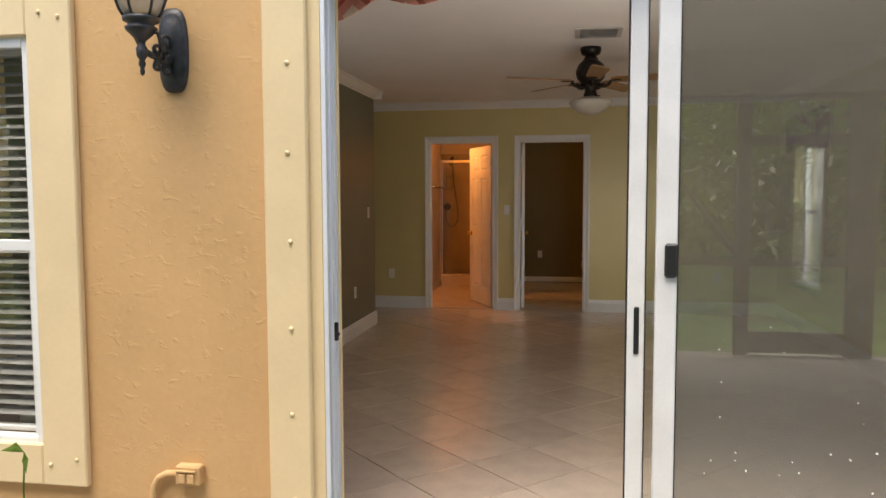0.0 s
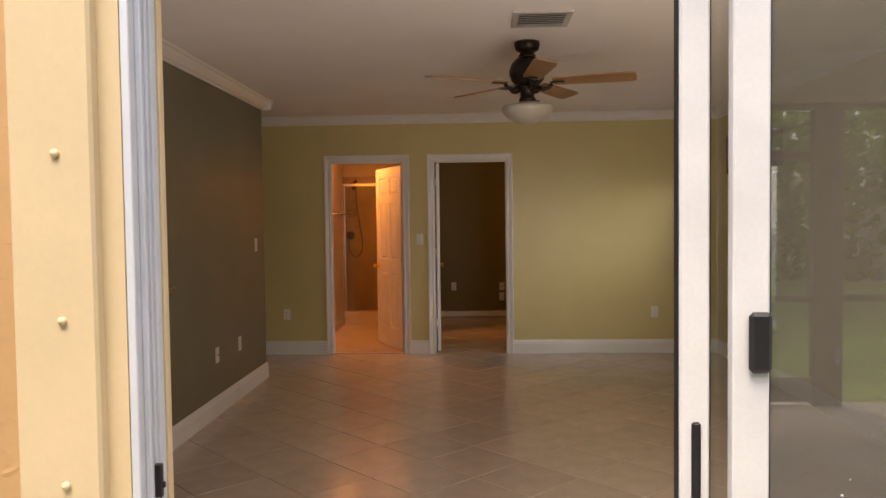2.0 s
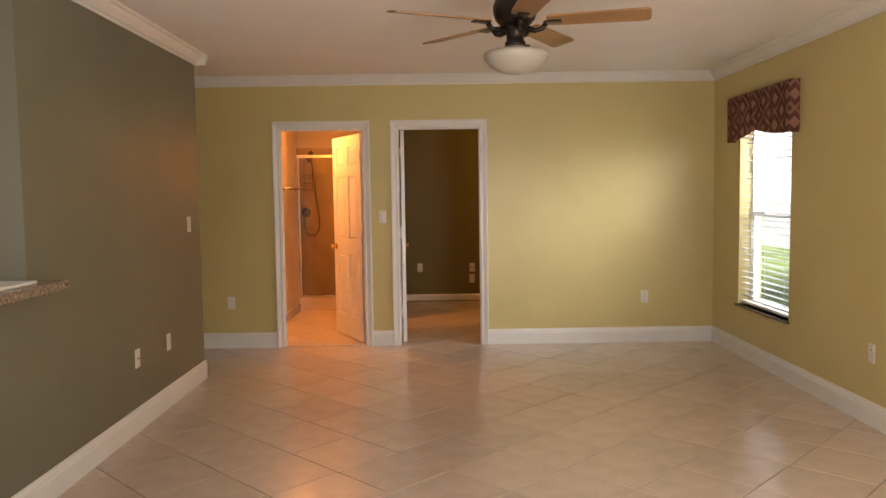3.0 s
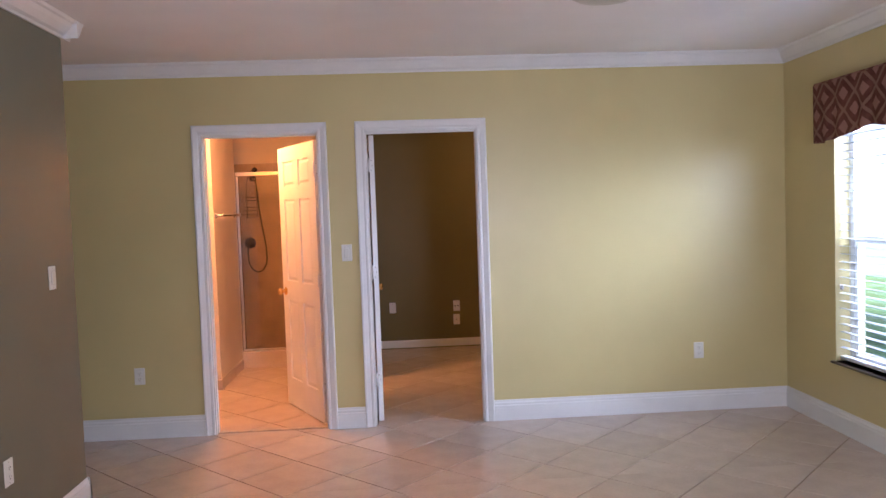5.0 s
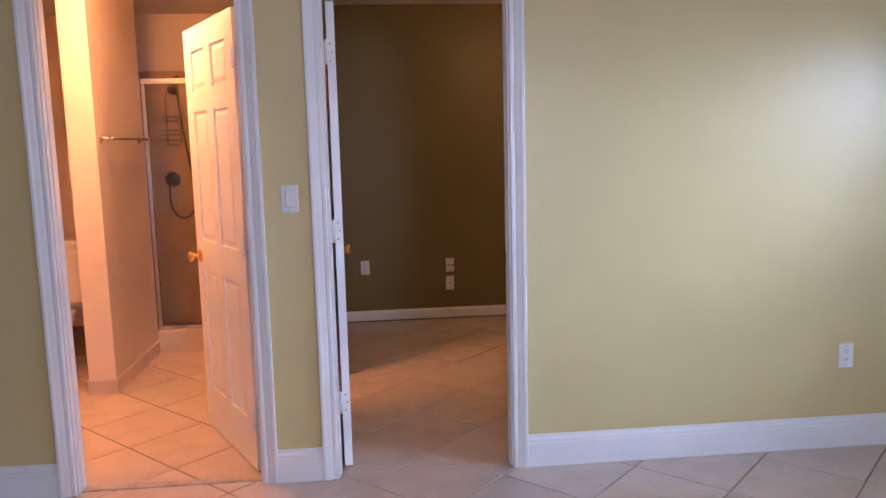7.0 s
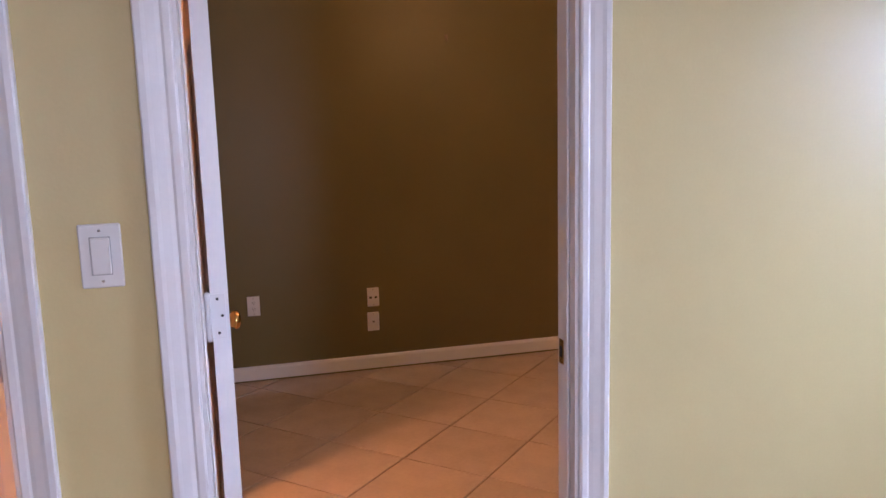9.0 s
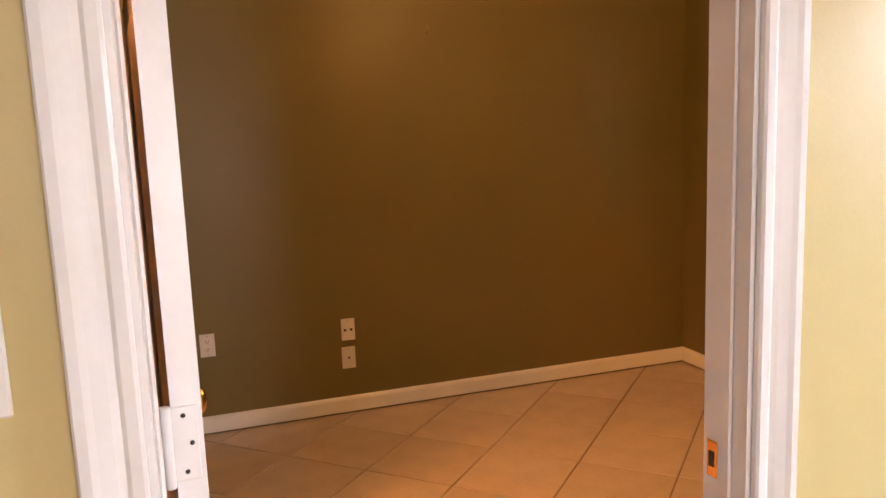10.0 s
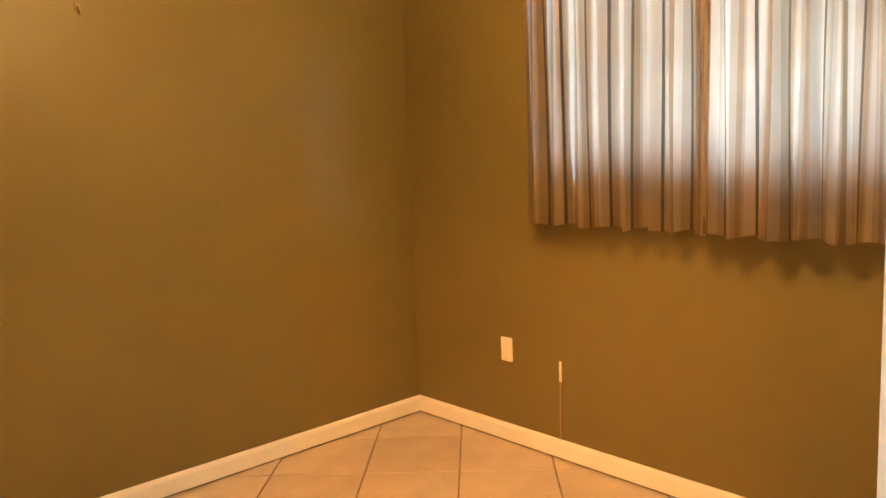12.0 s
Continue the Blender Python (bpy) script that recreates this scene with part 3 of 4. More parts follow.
def blind(name, m, width, height, tilt, label, pitch=0.044, depth=0.048, slat_mat=None):
    """Slatted blind hanging down from local z = 0; y is towards the room."""
    root = new(name)
    tagged(root, label, "blind")
    part("headrail", boxes((0, width, -0.025, 0.03, -0.045, 0), bevel=0.004), WHITE, root)
    n = int((height - 0.09) / pitch)
    src = None
    for i in range(n):
        z = -0.07 - i * pitch
        if src is None:
            bm = bmesh.new()
            prof = [(-depth / 2, -0.002), (0, 0.002), (depth / 2, -0.002), (depth / 2, -0.0005), (0, 0.0035), (-depth / 2, -0.0005)]
            extrude(bm, prof, (0.004, 0, 0), (width - 0.004, 0, 0), (0, 1, 0))
            src = part("slat", bm, slat_mat or BLIND, root)
            ob = src
        else:
            ob = new("slat", src.data)
            ob.parent = root
        ob.matrix_basis = pose(0, 0, z, tilt + 3 * math.sin(i * 1.7), 0, 0)
    part("bottom_rail", boxes((0.002, width - 0.002, -0.022, 0.022, -height, -height + 0.022), bevel=0.004), WHITE, root)
    for x in (0.12, width / 2, width - 0.12):
        part("ladder_cord", boxes((x - 0.0015, x + 0.0015, 0.024, 0.0255, -height + 0.02, -0.045)), WHITE, root)
    root.matrix_basis = m
    return root


window("window_1", pose(XR + 0.10, -0.62, 0.45, 0, 0, -90), 0.96, 1.57, "white single-hung window behind slatted blinds")
part_sill = structure("window_sill", boxes((XR - 0.03, XR + 0.10, -1.60, -0.60, 0.436, 0.45), bevel=0.004), material("dark_sill_stone", (0.10, 0.08, 0.065), 0.3, 0.3, 20, 90, 0.0), "thin dark stone sill under the window", "trim")
blind("blind", pose(XR + 0.045, -1.575, 2.01, 0, 0, 90), 0.95, 1.545, 4, "white slatted blind in the living room window, lowered", 0.05)
window("window_2", pose(-0.215, -6.655, 0.43, 0, 0, 180), 1.0, 1.62, "white single-hung kitchen window with blinds behind")
# kitchen slats get a darker colour that holds the shade behind the glass
blind("blind", pose(-1.16, -6.585, 2.04, 0, 0, 0), 0.93, 1.58, 25, "white slatted blind hanging in the kitchen window, shade put into its grey slats", 0.042, 0.048, material("shaded_grey_slat", (0.30, 0.29, 0.27), 0.5, 0.08))
window("window_3", pose(4.18, 2.0, 1.34, 0, 0, -90), 1.45, 0.86, "white bedroom window behind drawn curtains")


def valance(name, corner, along, length, height, depth, mat, label, scallops, arch=0.0):
    """Box valance with a softly scalloped lower edge; hangs out from the wall by depth."""
    root = thing(name, corner, label, "valance")
    corner, along = Vector(corner), Vector(along)
    out = Vector((-along.y, along.x, 0))
    bm = bmesh.new()
    n = 64
    rows = []
    for i in range(n + 1):
        s = i / n
        wob = 0.004 * math.sin(s * 37)
        drop = height * (0.84 + 0.16 * abs(math.cos(s * math.pi * scallops))) - arch * math.sin(s * math.pi)
        p = corner + along * (s * length) + out * (depth + wob)
        q = p + out * 0.006 * math.sin(s * 60)
        rows.append([bm.verts.new(p + out * -0.008), bm.verts.new(p), bm.verts.new(q - Vector((0, 0, drop))), bm.verts.new(q - Vector((0, 0, drop)) - out * 0.008)])
    for a, b in zip(rows, rows[1:]):
        for k in range(4):
            bm.faces.new((a[k], b[k], b[(k + 1) % 4], a[(k + 1) % 4]))
    bm.faces.new(rows[0])
    bm.faces.new(list(reversed(rows[-1])))
    bmesh.ops.recalc_face_normals(bm, faces=bm.faces)
    part("front_cloth", bm, mat, root)
    for e in (0, length - 0.012):
        bm = bmesh.new()
        a, b = corner + along * e, corner + along * (e + 0.012) + out * (depth - 0.009)
        box(bm, min(a.x, b.x), max(a.x, b.x), min(a.y, b.y), max(a.y, b.y), corner.z - height, corner.z)
        part("side_cloth", bm, mat, root)
    bm = bmesh.new()
    a, b = corner, corner + along * length + out * (depth - 0.009)
    box(bm, min(a.x, b.x), max(a.x, b.x), min(a.y, b.y), max(a.y, b.y), corner.z, corner.z + 0.012)
    part("top_board", bm, mat, root)
    return root


cleat = thing("cord_cleat", (XR + 0.02, -0.66, 0.93), "small white cord cleat beside the blind", "cleat")
part("cleat", tube(tube(bmesh.new(), [(XR + 0.018, -0.645, 0.915), (XR + 0.012, -0.66, 0.93), (XR + 0.018, -0.675, 0.945)], 0.004, 6), [(XR + 0.018, -0.675, 0.915), (XR + 0.010, -0.66, 0.93), (XR + 0.018, -0.645, 0.945)], 0.004, 6), VENT, cleat)
part("cleat_base", boxes((XR + 0.010, XR + 0.03, -0.665, -0.655, 0.92, 0.94), bevel=0.002), VENT, cleat)
valance("valance", (XR, -1.70, 2.225), (0, 1, 0), 1.195, 0.37, 0.075, VALANCE, "brown-red trellis patterned fabric valance over the window", 1)
valance("valance", (0.90, YS, 2.50), (1, 0, 0), 2.66, 0.395, 0.09, VALANCE_PINK, "pink patterned fabric valance above the sliding door", 7, 0.13)
vanes = thing("vertical_blind", (3.1, -6.5, 0.02), "stack of cream vertical blind vanes drawn beside the glass", "blind")
for k in range(9):
    bm = boxes((-0.044, 0.044, -0.001, 0.001, 0.03, 2.22))
    bmesh.ops.transform(bm, matrix=pose(3.02 + 0.036 * k, -6.50, 0, 0, 0, 72 + 3 * math.sin(k * 2.3)), verts=bm.verts)
    part("vane", bm, VANE, vanes)
part("vane_rail", boxes((2.70, 3.40, -6.52, -6.48, 2.22, 2.26)), ALU, vanes)

# ---- living room things ----
def ceiling_fan(at):
    root = thing("ceiling_fan", at, "dark bronze ceiling fan with oak blades and opal bowl", "ceiling fan")
    x, y, z = at
    part("canopy", lathe(bmesh.new(), [(0, 0), (0.078, 0), (0.080, -0.02), (0.072, -0.05), (0.045, -0.068), (0.0, -0.068)], at), BRONZE, root)
    part("neck", lathe(bmesh.new(), [(0.04, -0.06), (0.045, -0.075), (0.055, -0.085), (0.055, -0.10), (0.04, -0.105)], at), BRONZE, root)
    part("motor_housing", lathe(bmesh.new(), [(0.05, -0.095), (0.07, -0.105), (0.098, -0.135), (0.112, -0.175), (0.112, -0.205), (0.100, -0.240), (0.075, -0.268), (0.05, -0.275)], at), BRONZE, root)
    part("light_fitter", lathe(bmesh.new(), [(0.055, -0.27), (0.058, -0.29), (0.044, -0.305), (0.044, -0.345), (0.052, -0.352), (0.052, -0.378), (0.03, -0.38)], at), BRONZE, root)
    part("light_bowl", lathe(bmesh.new(), [(0.05, -0.372), (0.07, -0.385), (0.155, -0.402), (0.166, -0.415), (0.160, -0.435), (0.130, -0.470), (0.08, -0.500), (0.03, -0.512), (0, -0.514)], at, 36), OPAL, root, "white opal glass bowl")
    part("thumb_screw", tube(bmesh.new(), [(x + 0.05, y, z - 0.368), (x + 0.075, y, z - 0.368)], 0.004), BRONZE, root)
    for k in range(5):
        a = radians(-85 + 72 * k)
        rot = Matrix.Translation(at) @ Matrix.Rotation(a, 4, "Z")
        bm = bmesh.new()
        pts = [(0.16, -0.048), (0.20, -0.056), (0.62, -0.068), (0.655, -0.064), (0.667, -0.050), (0.667, 0.050), (0.655, 0.064), (0.62, 0.068), (0.20, 0.056), (0.16, 0.048)]
        lo = [bm.verts.new((u, v, -0.004)) for u, v in pts]
        hi = [bm.verts.new((u, v, 0.004)) for u, v in pts]
        bm.faces.new(list(reversed(lo)))
        bm.faces.new(hi)
        for i in range(len(pts)):
            j = (i + 1) % len(pts)
            bm.faces.new((lo[i], lo[j], hi[j], hi[i]))
        bmesh.ops.transform(bm, matrix=rot @ Matrix.Translation((0, 0, -0.252)) @ Matrix.Rotation(radians(-12), 4, "X"), verts=bm.verts)
        blade = part("blade", bm, OAK, root, "oak-veneer blade")
        bm = tube(bmesh.new(), [(0.06, 0, -0.285), (0.10, 0, -0.300), (0.135, 0, -0.292), (0.155, 0, -0.268)], [0.016, 0.013, 0.012, 0.014], 8)
        box(bm, 0.145, 0.235, -0.03, 0.03, -0.266, -0.258, 0.003)
        bmesh.ops.transform(bm, matrix=rot, verts=bm.verts)
        part("blade_arm", bm, BRONZE, root)
    return root


ceiling_fan((1.955, -3.31, H))


def ceiling_vent(x0, x1, y0, y1):
    root = thing("ceiling_vent", ((x0 + x1) / 2, (y0 + y1) / 2, H), "greyish-white metal air vent set in the ceiling", "vent")
    part("backing", boxes((x0 + 0.03, x1 - 0.03, y0 + 0.03, y1 - 0.03, H - 0.002, H)), SLOT, root)
    part("frame", boxes((x0, x1, y0, y0 + 0.032, H - 0.010, H), (x0, x1, y1 - 0.032, y1, H - 0.010, H), (x0, x0 + 0.032, y0 + 0.032, y1 - 0.032, H - 0.010, H), (x1 - 0.032, x1, y0 + 0.032, y1 - 0.032, H - 0.010, H)), VENT, root)
    n = 7
    for i in range(n):
        y = y0 + 0.045 + i * (y1 - y0 - 0.09) / (n - 1)
        bm = boxes((x0 + 0.032, x1 - 0.032, -0.008, 0.008, -0.001, 0.001))
        bmesh.ops.transform(bm, matrix=Matrix.Translation((0, y, H - 0.012)) @ Matrix.Rotation(radians(24), 4, "X"), verts=bm.verts)
        part("slat", bm, VENT, root)
    return root


ceiling_vent(1.835, 2.155, -4.035, -3.715)


def wall_plate(name, at, facing, style, label, w=0.072, h=0.116, mat=PLASTIC):
    """Cover plate on a wall; facing is the angle that its face looks along (0: -y)."""
    root = new(name)
    tagged(root, label, "switch" if style == "switch" else "socket")
    part("plate", boxes((-w / 2, w / 2, -0.006, 0, -h / 2, h / 2), bevel=0.0025), mat, root)
    if style == "switch":
        part("rocker_frame", boxes((-0.0178, 0.0178, -0.0068, -0.0055, -0.0348, 0.0348)), material("switch_gap", (0.42, 0.41, 0.40), 0.5, 0.02), root)
        part("rocker", boxes((-0.0165, 0.0165, -0.0105, -0.006, -0.0335, 0.0335), bevel=0.002), mat, root)
    elif style == "duplex":
        for z in (-0.0195, 0.0195):
            face = part("receptacle", boxes((-0.0165, 0.0165, -0.008, -0.006, z - 0.014, z + 0.014), bevel=0.001), mat, root)
            part("slot", boxes((-0.0075, -0.0050, -0.0085, -0.0079, z - 0.002, z + 0.007)), SLOT, face)
            part("slot", boxes((0.0050, 0.0075, -0.0085, -0.0079, z - 0.002, z + 0.007)), SLOT, face)
            part("slot", boxes((-0.002, 0.002, -0.0085, -0.0079, z - 0.010, z - 0.006)), SLOT, face)
    elif style == "phone":
        for x in (-0.016, 0.016):
            part("jack", boxes((x - 0.007, x + 0.007, -0.0075, -0.0055, -0.008, 0.004)), SLOT, root)
    elif style == "coax":
        part("jack", lathe(bmesh.new(), [(0.005, 0), (0.005, 0.009), (0.002, 0.009)], (0, -0.006, 0), 10, Matrix.Rotation(radians(90), 4, "X")), SLOT, root)
    for z in (-h / 2 + 0.012, h / 2 - 0.012):
        part("screw", lathe(bmesh.new(), [(0.003, 0), (0.0025, 0.001), (0, 0.001)], (0, -0.006, z), 8, Matrix.Rotation(radians(90), 4, "X")), CHROME, root)
    root.matrix_basis = pose(*at, 0, 0, facing)
    return root


wall_plate("light_switch", (1.023, 0, 1.235), 0, "switch", "white rocker light switch between the two doors")
wall_plate("wall_socket", (3.513, 0, 0.437), 0, "duplex", "white duplex socket low on the yellow wall")
wall_plate("wall_socket", (-0.432, 0, 0.435), 0, "duplex", "ivory duplex socket on the yellow hall wall")
wall_plate("wall_socket", (XR, -2.69, 0.443), -90, "duplex", "white duplex socket on the window wall")
wall_plate("wall_socket", (XL, -2.549, 0.45), 90, "coax", "white cable socket on the olive wall")
wall_plate("wall_socket", (XL, -2.0, 0.447), 90, "duplex", "white duplex socket on the olive wall")
wall_plate("light_switch", (XL, -1.477, 1.241), 90, "switch", "white light switch near the olive wall corner")
wall_plate("wall_socket", (1.296, 3.02, 0.455), 0, "duplex", "white duplex socket on the khaki bedroom wall")
wall_plate("wall_socket", (2.0, 3.02, 0.453), 0, "phone", "white double phone socket on the khaki bedroom wall")
wall_plate("wall_socket", (1.996, 3.02, 0.302), 0, "coax", "white cable socket below the phone socket")
wall_plate("wall_plate", (4.078, 2.362, 0.457), -90, "blank", "plain cream blank plate under the bedroom window")

# pass-through counter and what shows beyond it
counter = thing("countertop", (-0.35, -4.6, 1.015), "speckled brown granite bar counter on the pass-through", "counter")
part("slab", boxes((-0.72, -0.20, -5.95, -3.762, 1.015, 1.062), (-0.328, -0.20, -3.764, -3.63, 1.015, 1.062), bevel=0.006), GRANITE, counter)
# thin flat white piece on top of the counter slab
flat_piece = thing("flat_piece", (-0.42, -4.1, 1.062), "flat white piece lying on the counter", "board")
part("board", boxes((-0.62, -0.26, -4.35, -3.80, 1.062, 1.078), bevel=0.005), PLASTIC, flat_piece)
pantry = thing("cabinet", (-0.85, -2.2, 0), "tall white kitchen cabinet behind the pass-through", "cabinet")
part("body", boxes((-1.4, -0.50, -2.6, -1.34, 0.0, 2.2)), WHITE, pantry)
for x0, x1 in ((-1.395, -0.955), (-0.945, -0.505)):
    dr = part("door", boxes((x0, x1, -2.622, -2.602, 0.1, 2.19), bevel=0.004), WHITE, pantry)
    part("handle", tube(bmesh.new(), [(x0 + 0.40 if x0 < -1 else x0 + 0.04, -2.65, 1.0), (x0 + 0.40 if x0 < -1 else x0 + 0.04, -2.65, 1.12)], 0.005), CHROME, dr)

# ---- bedroom things ----
def curtain(y0, y1, x, z0, z1, seed, label):
    """Drawn curtain with irregular folds and stripes of several cloths, the dark ones for fold shade."""
    root = thing("curtain", (x, (y0 + y1) / 2, z1), label, "curtain", "bedroom curtains")
    rnd = random.Random(seed)
    n = int(abs(y1 - y0) / 0.006)
    phase, offs, ph = [], [], 0.0
    amp, step = 0.02, 0.42
    for i in range(n + 1):
        if i % 12 == 0:
            amp, step = rnd.uniform(0.014, 0.040), rnd.uniform(0.22, 0.5)
        ph += step
        offs.append(amp * math.sin(ph))
    bm = bmesh.new()
    zs = [z0 + (z1 - z0) * k / 8 for k in range(9)]
    stripe_order = [0, 0, 2, 2, 2, 0, 3, 2, 2, 0, 0, 1, 3, 0, 2, 2, 0, 0, 3, 0, 2, 2, 2, 1]
    for i in range(n):
        stripe = stripe_order[(i * 2 // 3) % len(stripe_order)]
        for za, zb in zip(zs, zs[1:]):
            q = []
            for j, z in ((i, za), (i + 1, za), (i + 1, zb), (i, zb)):
                open_out = 0.75 + 0.45 * (z1 - z) / (z1 - z0)
                y = y0 + (y1 - y0) * j / n
                dip = 0.008 * math.sin(j * 0.21) if z == z0 else 0
                q.append(bm.verts.new((x + offs[j] * open_out, y + 0.006 * math.sin(j * 0.4 + z * 3), z + dip)))
            f = bm.faces.new(q)
            f.smooth, f.material_index = True, stripe
    bmesh.ops.remove_doubles(bm, verts=bm.verts, dist=0.0004)
    cloth = part("cloth", bm, CURTAIN, root)
    for extra in (CURTAIN_B, CURTAIN_C, CURTAIN_D):
        cloth.data.materials.append(extra)
    return root


curtain(2.12, 1.275, 3.968, 1.075, 2.19, 3, "tan striped curtain drawn across the bedroom window")
curtain(1.335, 0.48, 3.955, 1.07, 2.19, 8, "tan striped curtain drawn across the bedroom window")
rod = thing("curtain_rod", (4.0, 1.3, 2.2), "thin dark curtain rod over the bedroom window", "curtain rod")
part("rod", tube(bmesh.new(), [(3.965, 0.36, 2.2), (3.965, 2.24, 2.2)], 0.009), BRONZE, rod)
for y in (0.42, 2.18):
    part("bracket", boxes((3.965, 4.078, y - 0.008, y + 0.008, 2.18, 2.19), (4.07, 4.078, y - 0.015, y + 0.015, 2.14, 2.23)), BRONZE, rod)
hook = thing("wall_hook", (2.499, 3.02, 1.97), "small brass picture hook on the khaki wall", "hook")
part("hook", tube(bmesh.new(), [(2.499, 3.018, 1.985), (2.499, 3.012, 1.965), (2.499, 3.002, 1.955), (2.499, 2.997, 1.965)], 0.003), AGED, hook)
part("hook_plate", boxes((2.489, 2.509, 3.016, 3.02, 1.965, 1.998), bevel=0.001), AGED, hook)
cord = thing("cable", (4.07, 2.042, 0.094), "thin cream cable running down the bedroom wall", "cable")
part("cable", tube(bmesh.new(), [(4.073, 2.040, 0.45), (4.073, 2.043, 0.3), (4.073, 2.046, 0.16), (4.073, 2.044, 0.094)], 0.003), material("tan_cable", (0.40, 0.30, 0.16), 0.5, 0.1), cord)
part("cable_clip", boxes((4.068, 4.078, 2.034, 2.047, 0.36, 0.455), bevel=0.003), PLASTIC, cord)

# ---- bathroom things ----
shower = thing("shower_enclosure", (0.3, 2.38, 0), "chrome framed glass shower enclosure on a tiled curb", "shower")
part("curb", boxes((-0.21, 0.95, 2.34, 2.46, -0.006, 0.16), bevel=0.006), TILE, shower, "beige tiled curb")
part("header", boxes((-0.21, 0.95, 2.375, 2.415, 1.915, 1.955), bevel=0.004), CHROME, shower)
part("sill_rail", boxes((-0.21, 0.95, 2.375, 2.415, 0.16, 0.185), bevel=0.004), CHROME, shower)
for x in (-0.21, 0.33):
    part("post", boxes((x, x + 0.032, 2.378, 2.412, 0.185, 1.915), bevel=0.004), CHROME, shower)
for x0, x1 in ((-0.176, 0.328), (0.364, 0.95)):
    p = part("pane", boxes((x0, x1, 2.392, 2.398, 0.186, 1.914)), SHOWERGLASS, shower, "bronze tinted glass")
    p.visible_shadow = False
mixer = thing("shower_set", (-0.3, 3.36, 1.2), "dull metal hand shower with looping hose and valve", "shower head")
part("riser", tube(bmesh.new(), [(-0.19, 3.352, 2.03), (-0.19, 3.30, 2.04), (-0.19, 3.25, 2.01), (-0.185, 3.22, 1.98)], 0.010), DARKCHROME, mixer)
part("holder", lathe(bmesh.new(), [(0.03, 0), (0.03, 0.006), (0.013, 0.012), (0, 0.014)], (-0.19, 3.35, 2.03), 14, Matrix.Rotation(radians(90), 4, "X")), DARKCHROME, mixer)
part("hand_head", lathe(bmesh.new(), [(0.012, 0), (0.014, 0.05), (0.034, 0.075), (0.036, 0.09), (0, 0.093)], (-0.185, 3.25, 1.965), 16, Matrix.Rotation(radians(115), 4, "X")), DARKCHROME, mixer)
sag = [(-0.192 + 0.104 * math.cos(a), 3.315, 1.06 + 0.168 * math.sin(a)) for a in [radians(-180 * k / 18) for k in range(19)]]
part("hose", tube(bmesh.new(), [(-0.178, 3.25, 1.96), (-0.165, 3.27, 1.85), (-0.155, 3.29, 1.65), (-0.125, 3.31, 1.38), (-0.095, 3.315, 1.18)] + sag + [(-0.295, 3.315, 1.13), (-0.28, 3.32, 1.20)], 0.0085), DARKCHROME, mixer)
valve = part("valve", lathe(bmesh.new(), [(0.062, 0), (0.062, 0.008), (0.03, 0.015), (0.03, 0.05), (0.022, 0.06), (0, 0.06)], (-0.272, 3.35, 1.215), 20, Matrix.Rotation(radians(90), 4, "X")), DARKCHROME, mixer)
part("lever", tube(bmesh.new(), [(-0.272, 3.30, 1.215), (-0.262, 3.285, 1.25), (-0.255, 3.28, 1.285)], 0.008), DARKCHROME, valve)
caddy = thing("shower_caddy", (-0.235, 3.33, 1.6), "wire shower caddy hanging in the shower", "caddy")
for z, x0, x1 in ((1.69, -0.287, -0.178), (1.58, -0.305, -0.165), (1.50, -0.285, -0.185)):
    bm = bmesh.new()
    for dz in (0, 0.035):
        tube(bm, [(x0, 3.345, z + dz), (x0, 3.24, z + dz), (x1, 3.24, z + dz), (x1, 3.345, z + dz)], 0.0042, 6)
    for k in range(6):
        q = x0 + (x1 - x0) * k / 5
        tube(bm, [(q, 3.24, z), (q, 3.345, z)], 0.003, 6)
    part("basket", bm, DARKCHROME, caddy)
part("hanger", tube(tube(bmesh.new(), [(-0.29, 3.345, 1.50), (-0.29, 3.345, 1.88), (-0.25, 3.345, 2.0), (-0.20, 3.345, 2.04)], 0.004, 6), [(-0.18, 3.345, 1.50), (-0.18, 3.345, 1.88), (-0.185, 3.345, 2.0), (-0.20, 3.345, 2.04)], 0.004, 6), DARKCHROME, caddy)
bar = thing("towel_bar", (-0.21, 1.85, 1.53), "chrome towel bar on the bathroom partition", "towel bar")
part("bar", tube(bmesh.new(), [(-0.145, 1.48, 1.53), (-0.145, 2.24, 1.53)], 0.009), CHROME, bar)
for y in (1.48, 2.24):
    part("bracket", lathe(bmesh.new(), [(0.028, 0), (0.028, 0.006), (0.012, 0.012), (0.012, 0.06), (0.016, 0.066), (0.014, 0.078), (0, 0.08)], (-0.21, y, 1.53), 14, Matrix.Rotation(radians(90), 4, "Y")), CHROME, bar)
toilet = thing("toilet", (-0.815, 2.0, 0), "white porcelain toilet behind the partition", "toilet")
part("tank", boxes((-1.05, -0.58, 2.15, 2.33, 0.40, 0.82), bevel=0.03), PORCELAIN, toilet)
part("tank_lid", boxes((-1.065, -0.565, 2.135, 2.34, 0.822, 0.86), bevel=0.012), PORCELAIN, toilet)
part("bowl", lathe(bmesh.new(), [(0.13, 0), (0.12, 0.10), (0.13, 0.2), (0.19, 0.34), (0.20, 0.38), (0.17, 0.39), (0, 0.39)], (0, 0, 0), 24, Matrix.Translation((-0.815, 1.88, 0)) @ Matrix.Diagonal((1, 1.35, 1, 1))), PORCELAIN, toilet)
part("seat_lid", lathe(bmesh.new(), [(0, 0.392), (0.205, 0.392), (0.21, 0.40), (0.20, 0.415), (0, 0.42)], (0, 0, 0), 24, Matrix.Translation((-0.815, 1.88, 0)) @ Matrix.Diagonal((1, 1.33, 1, 1))), PORCELAIN, toilet)

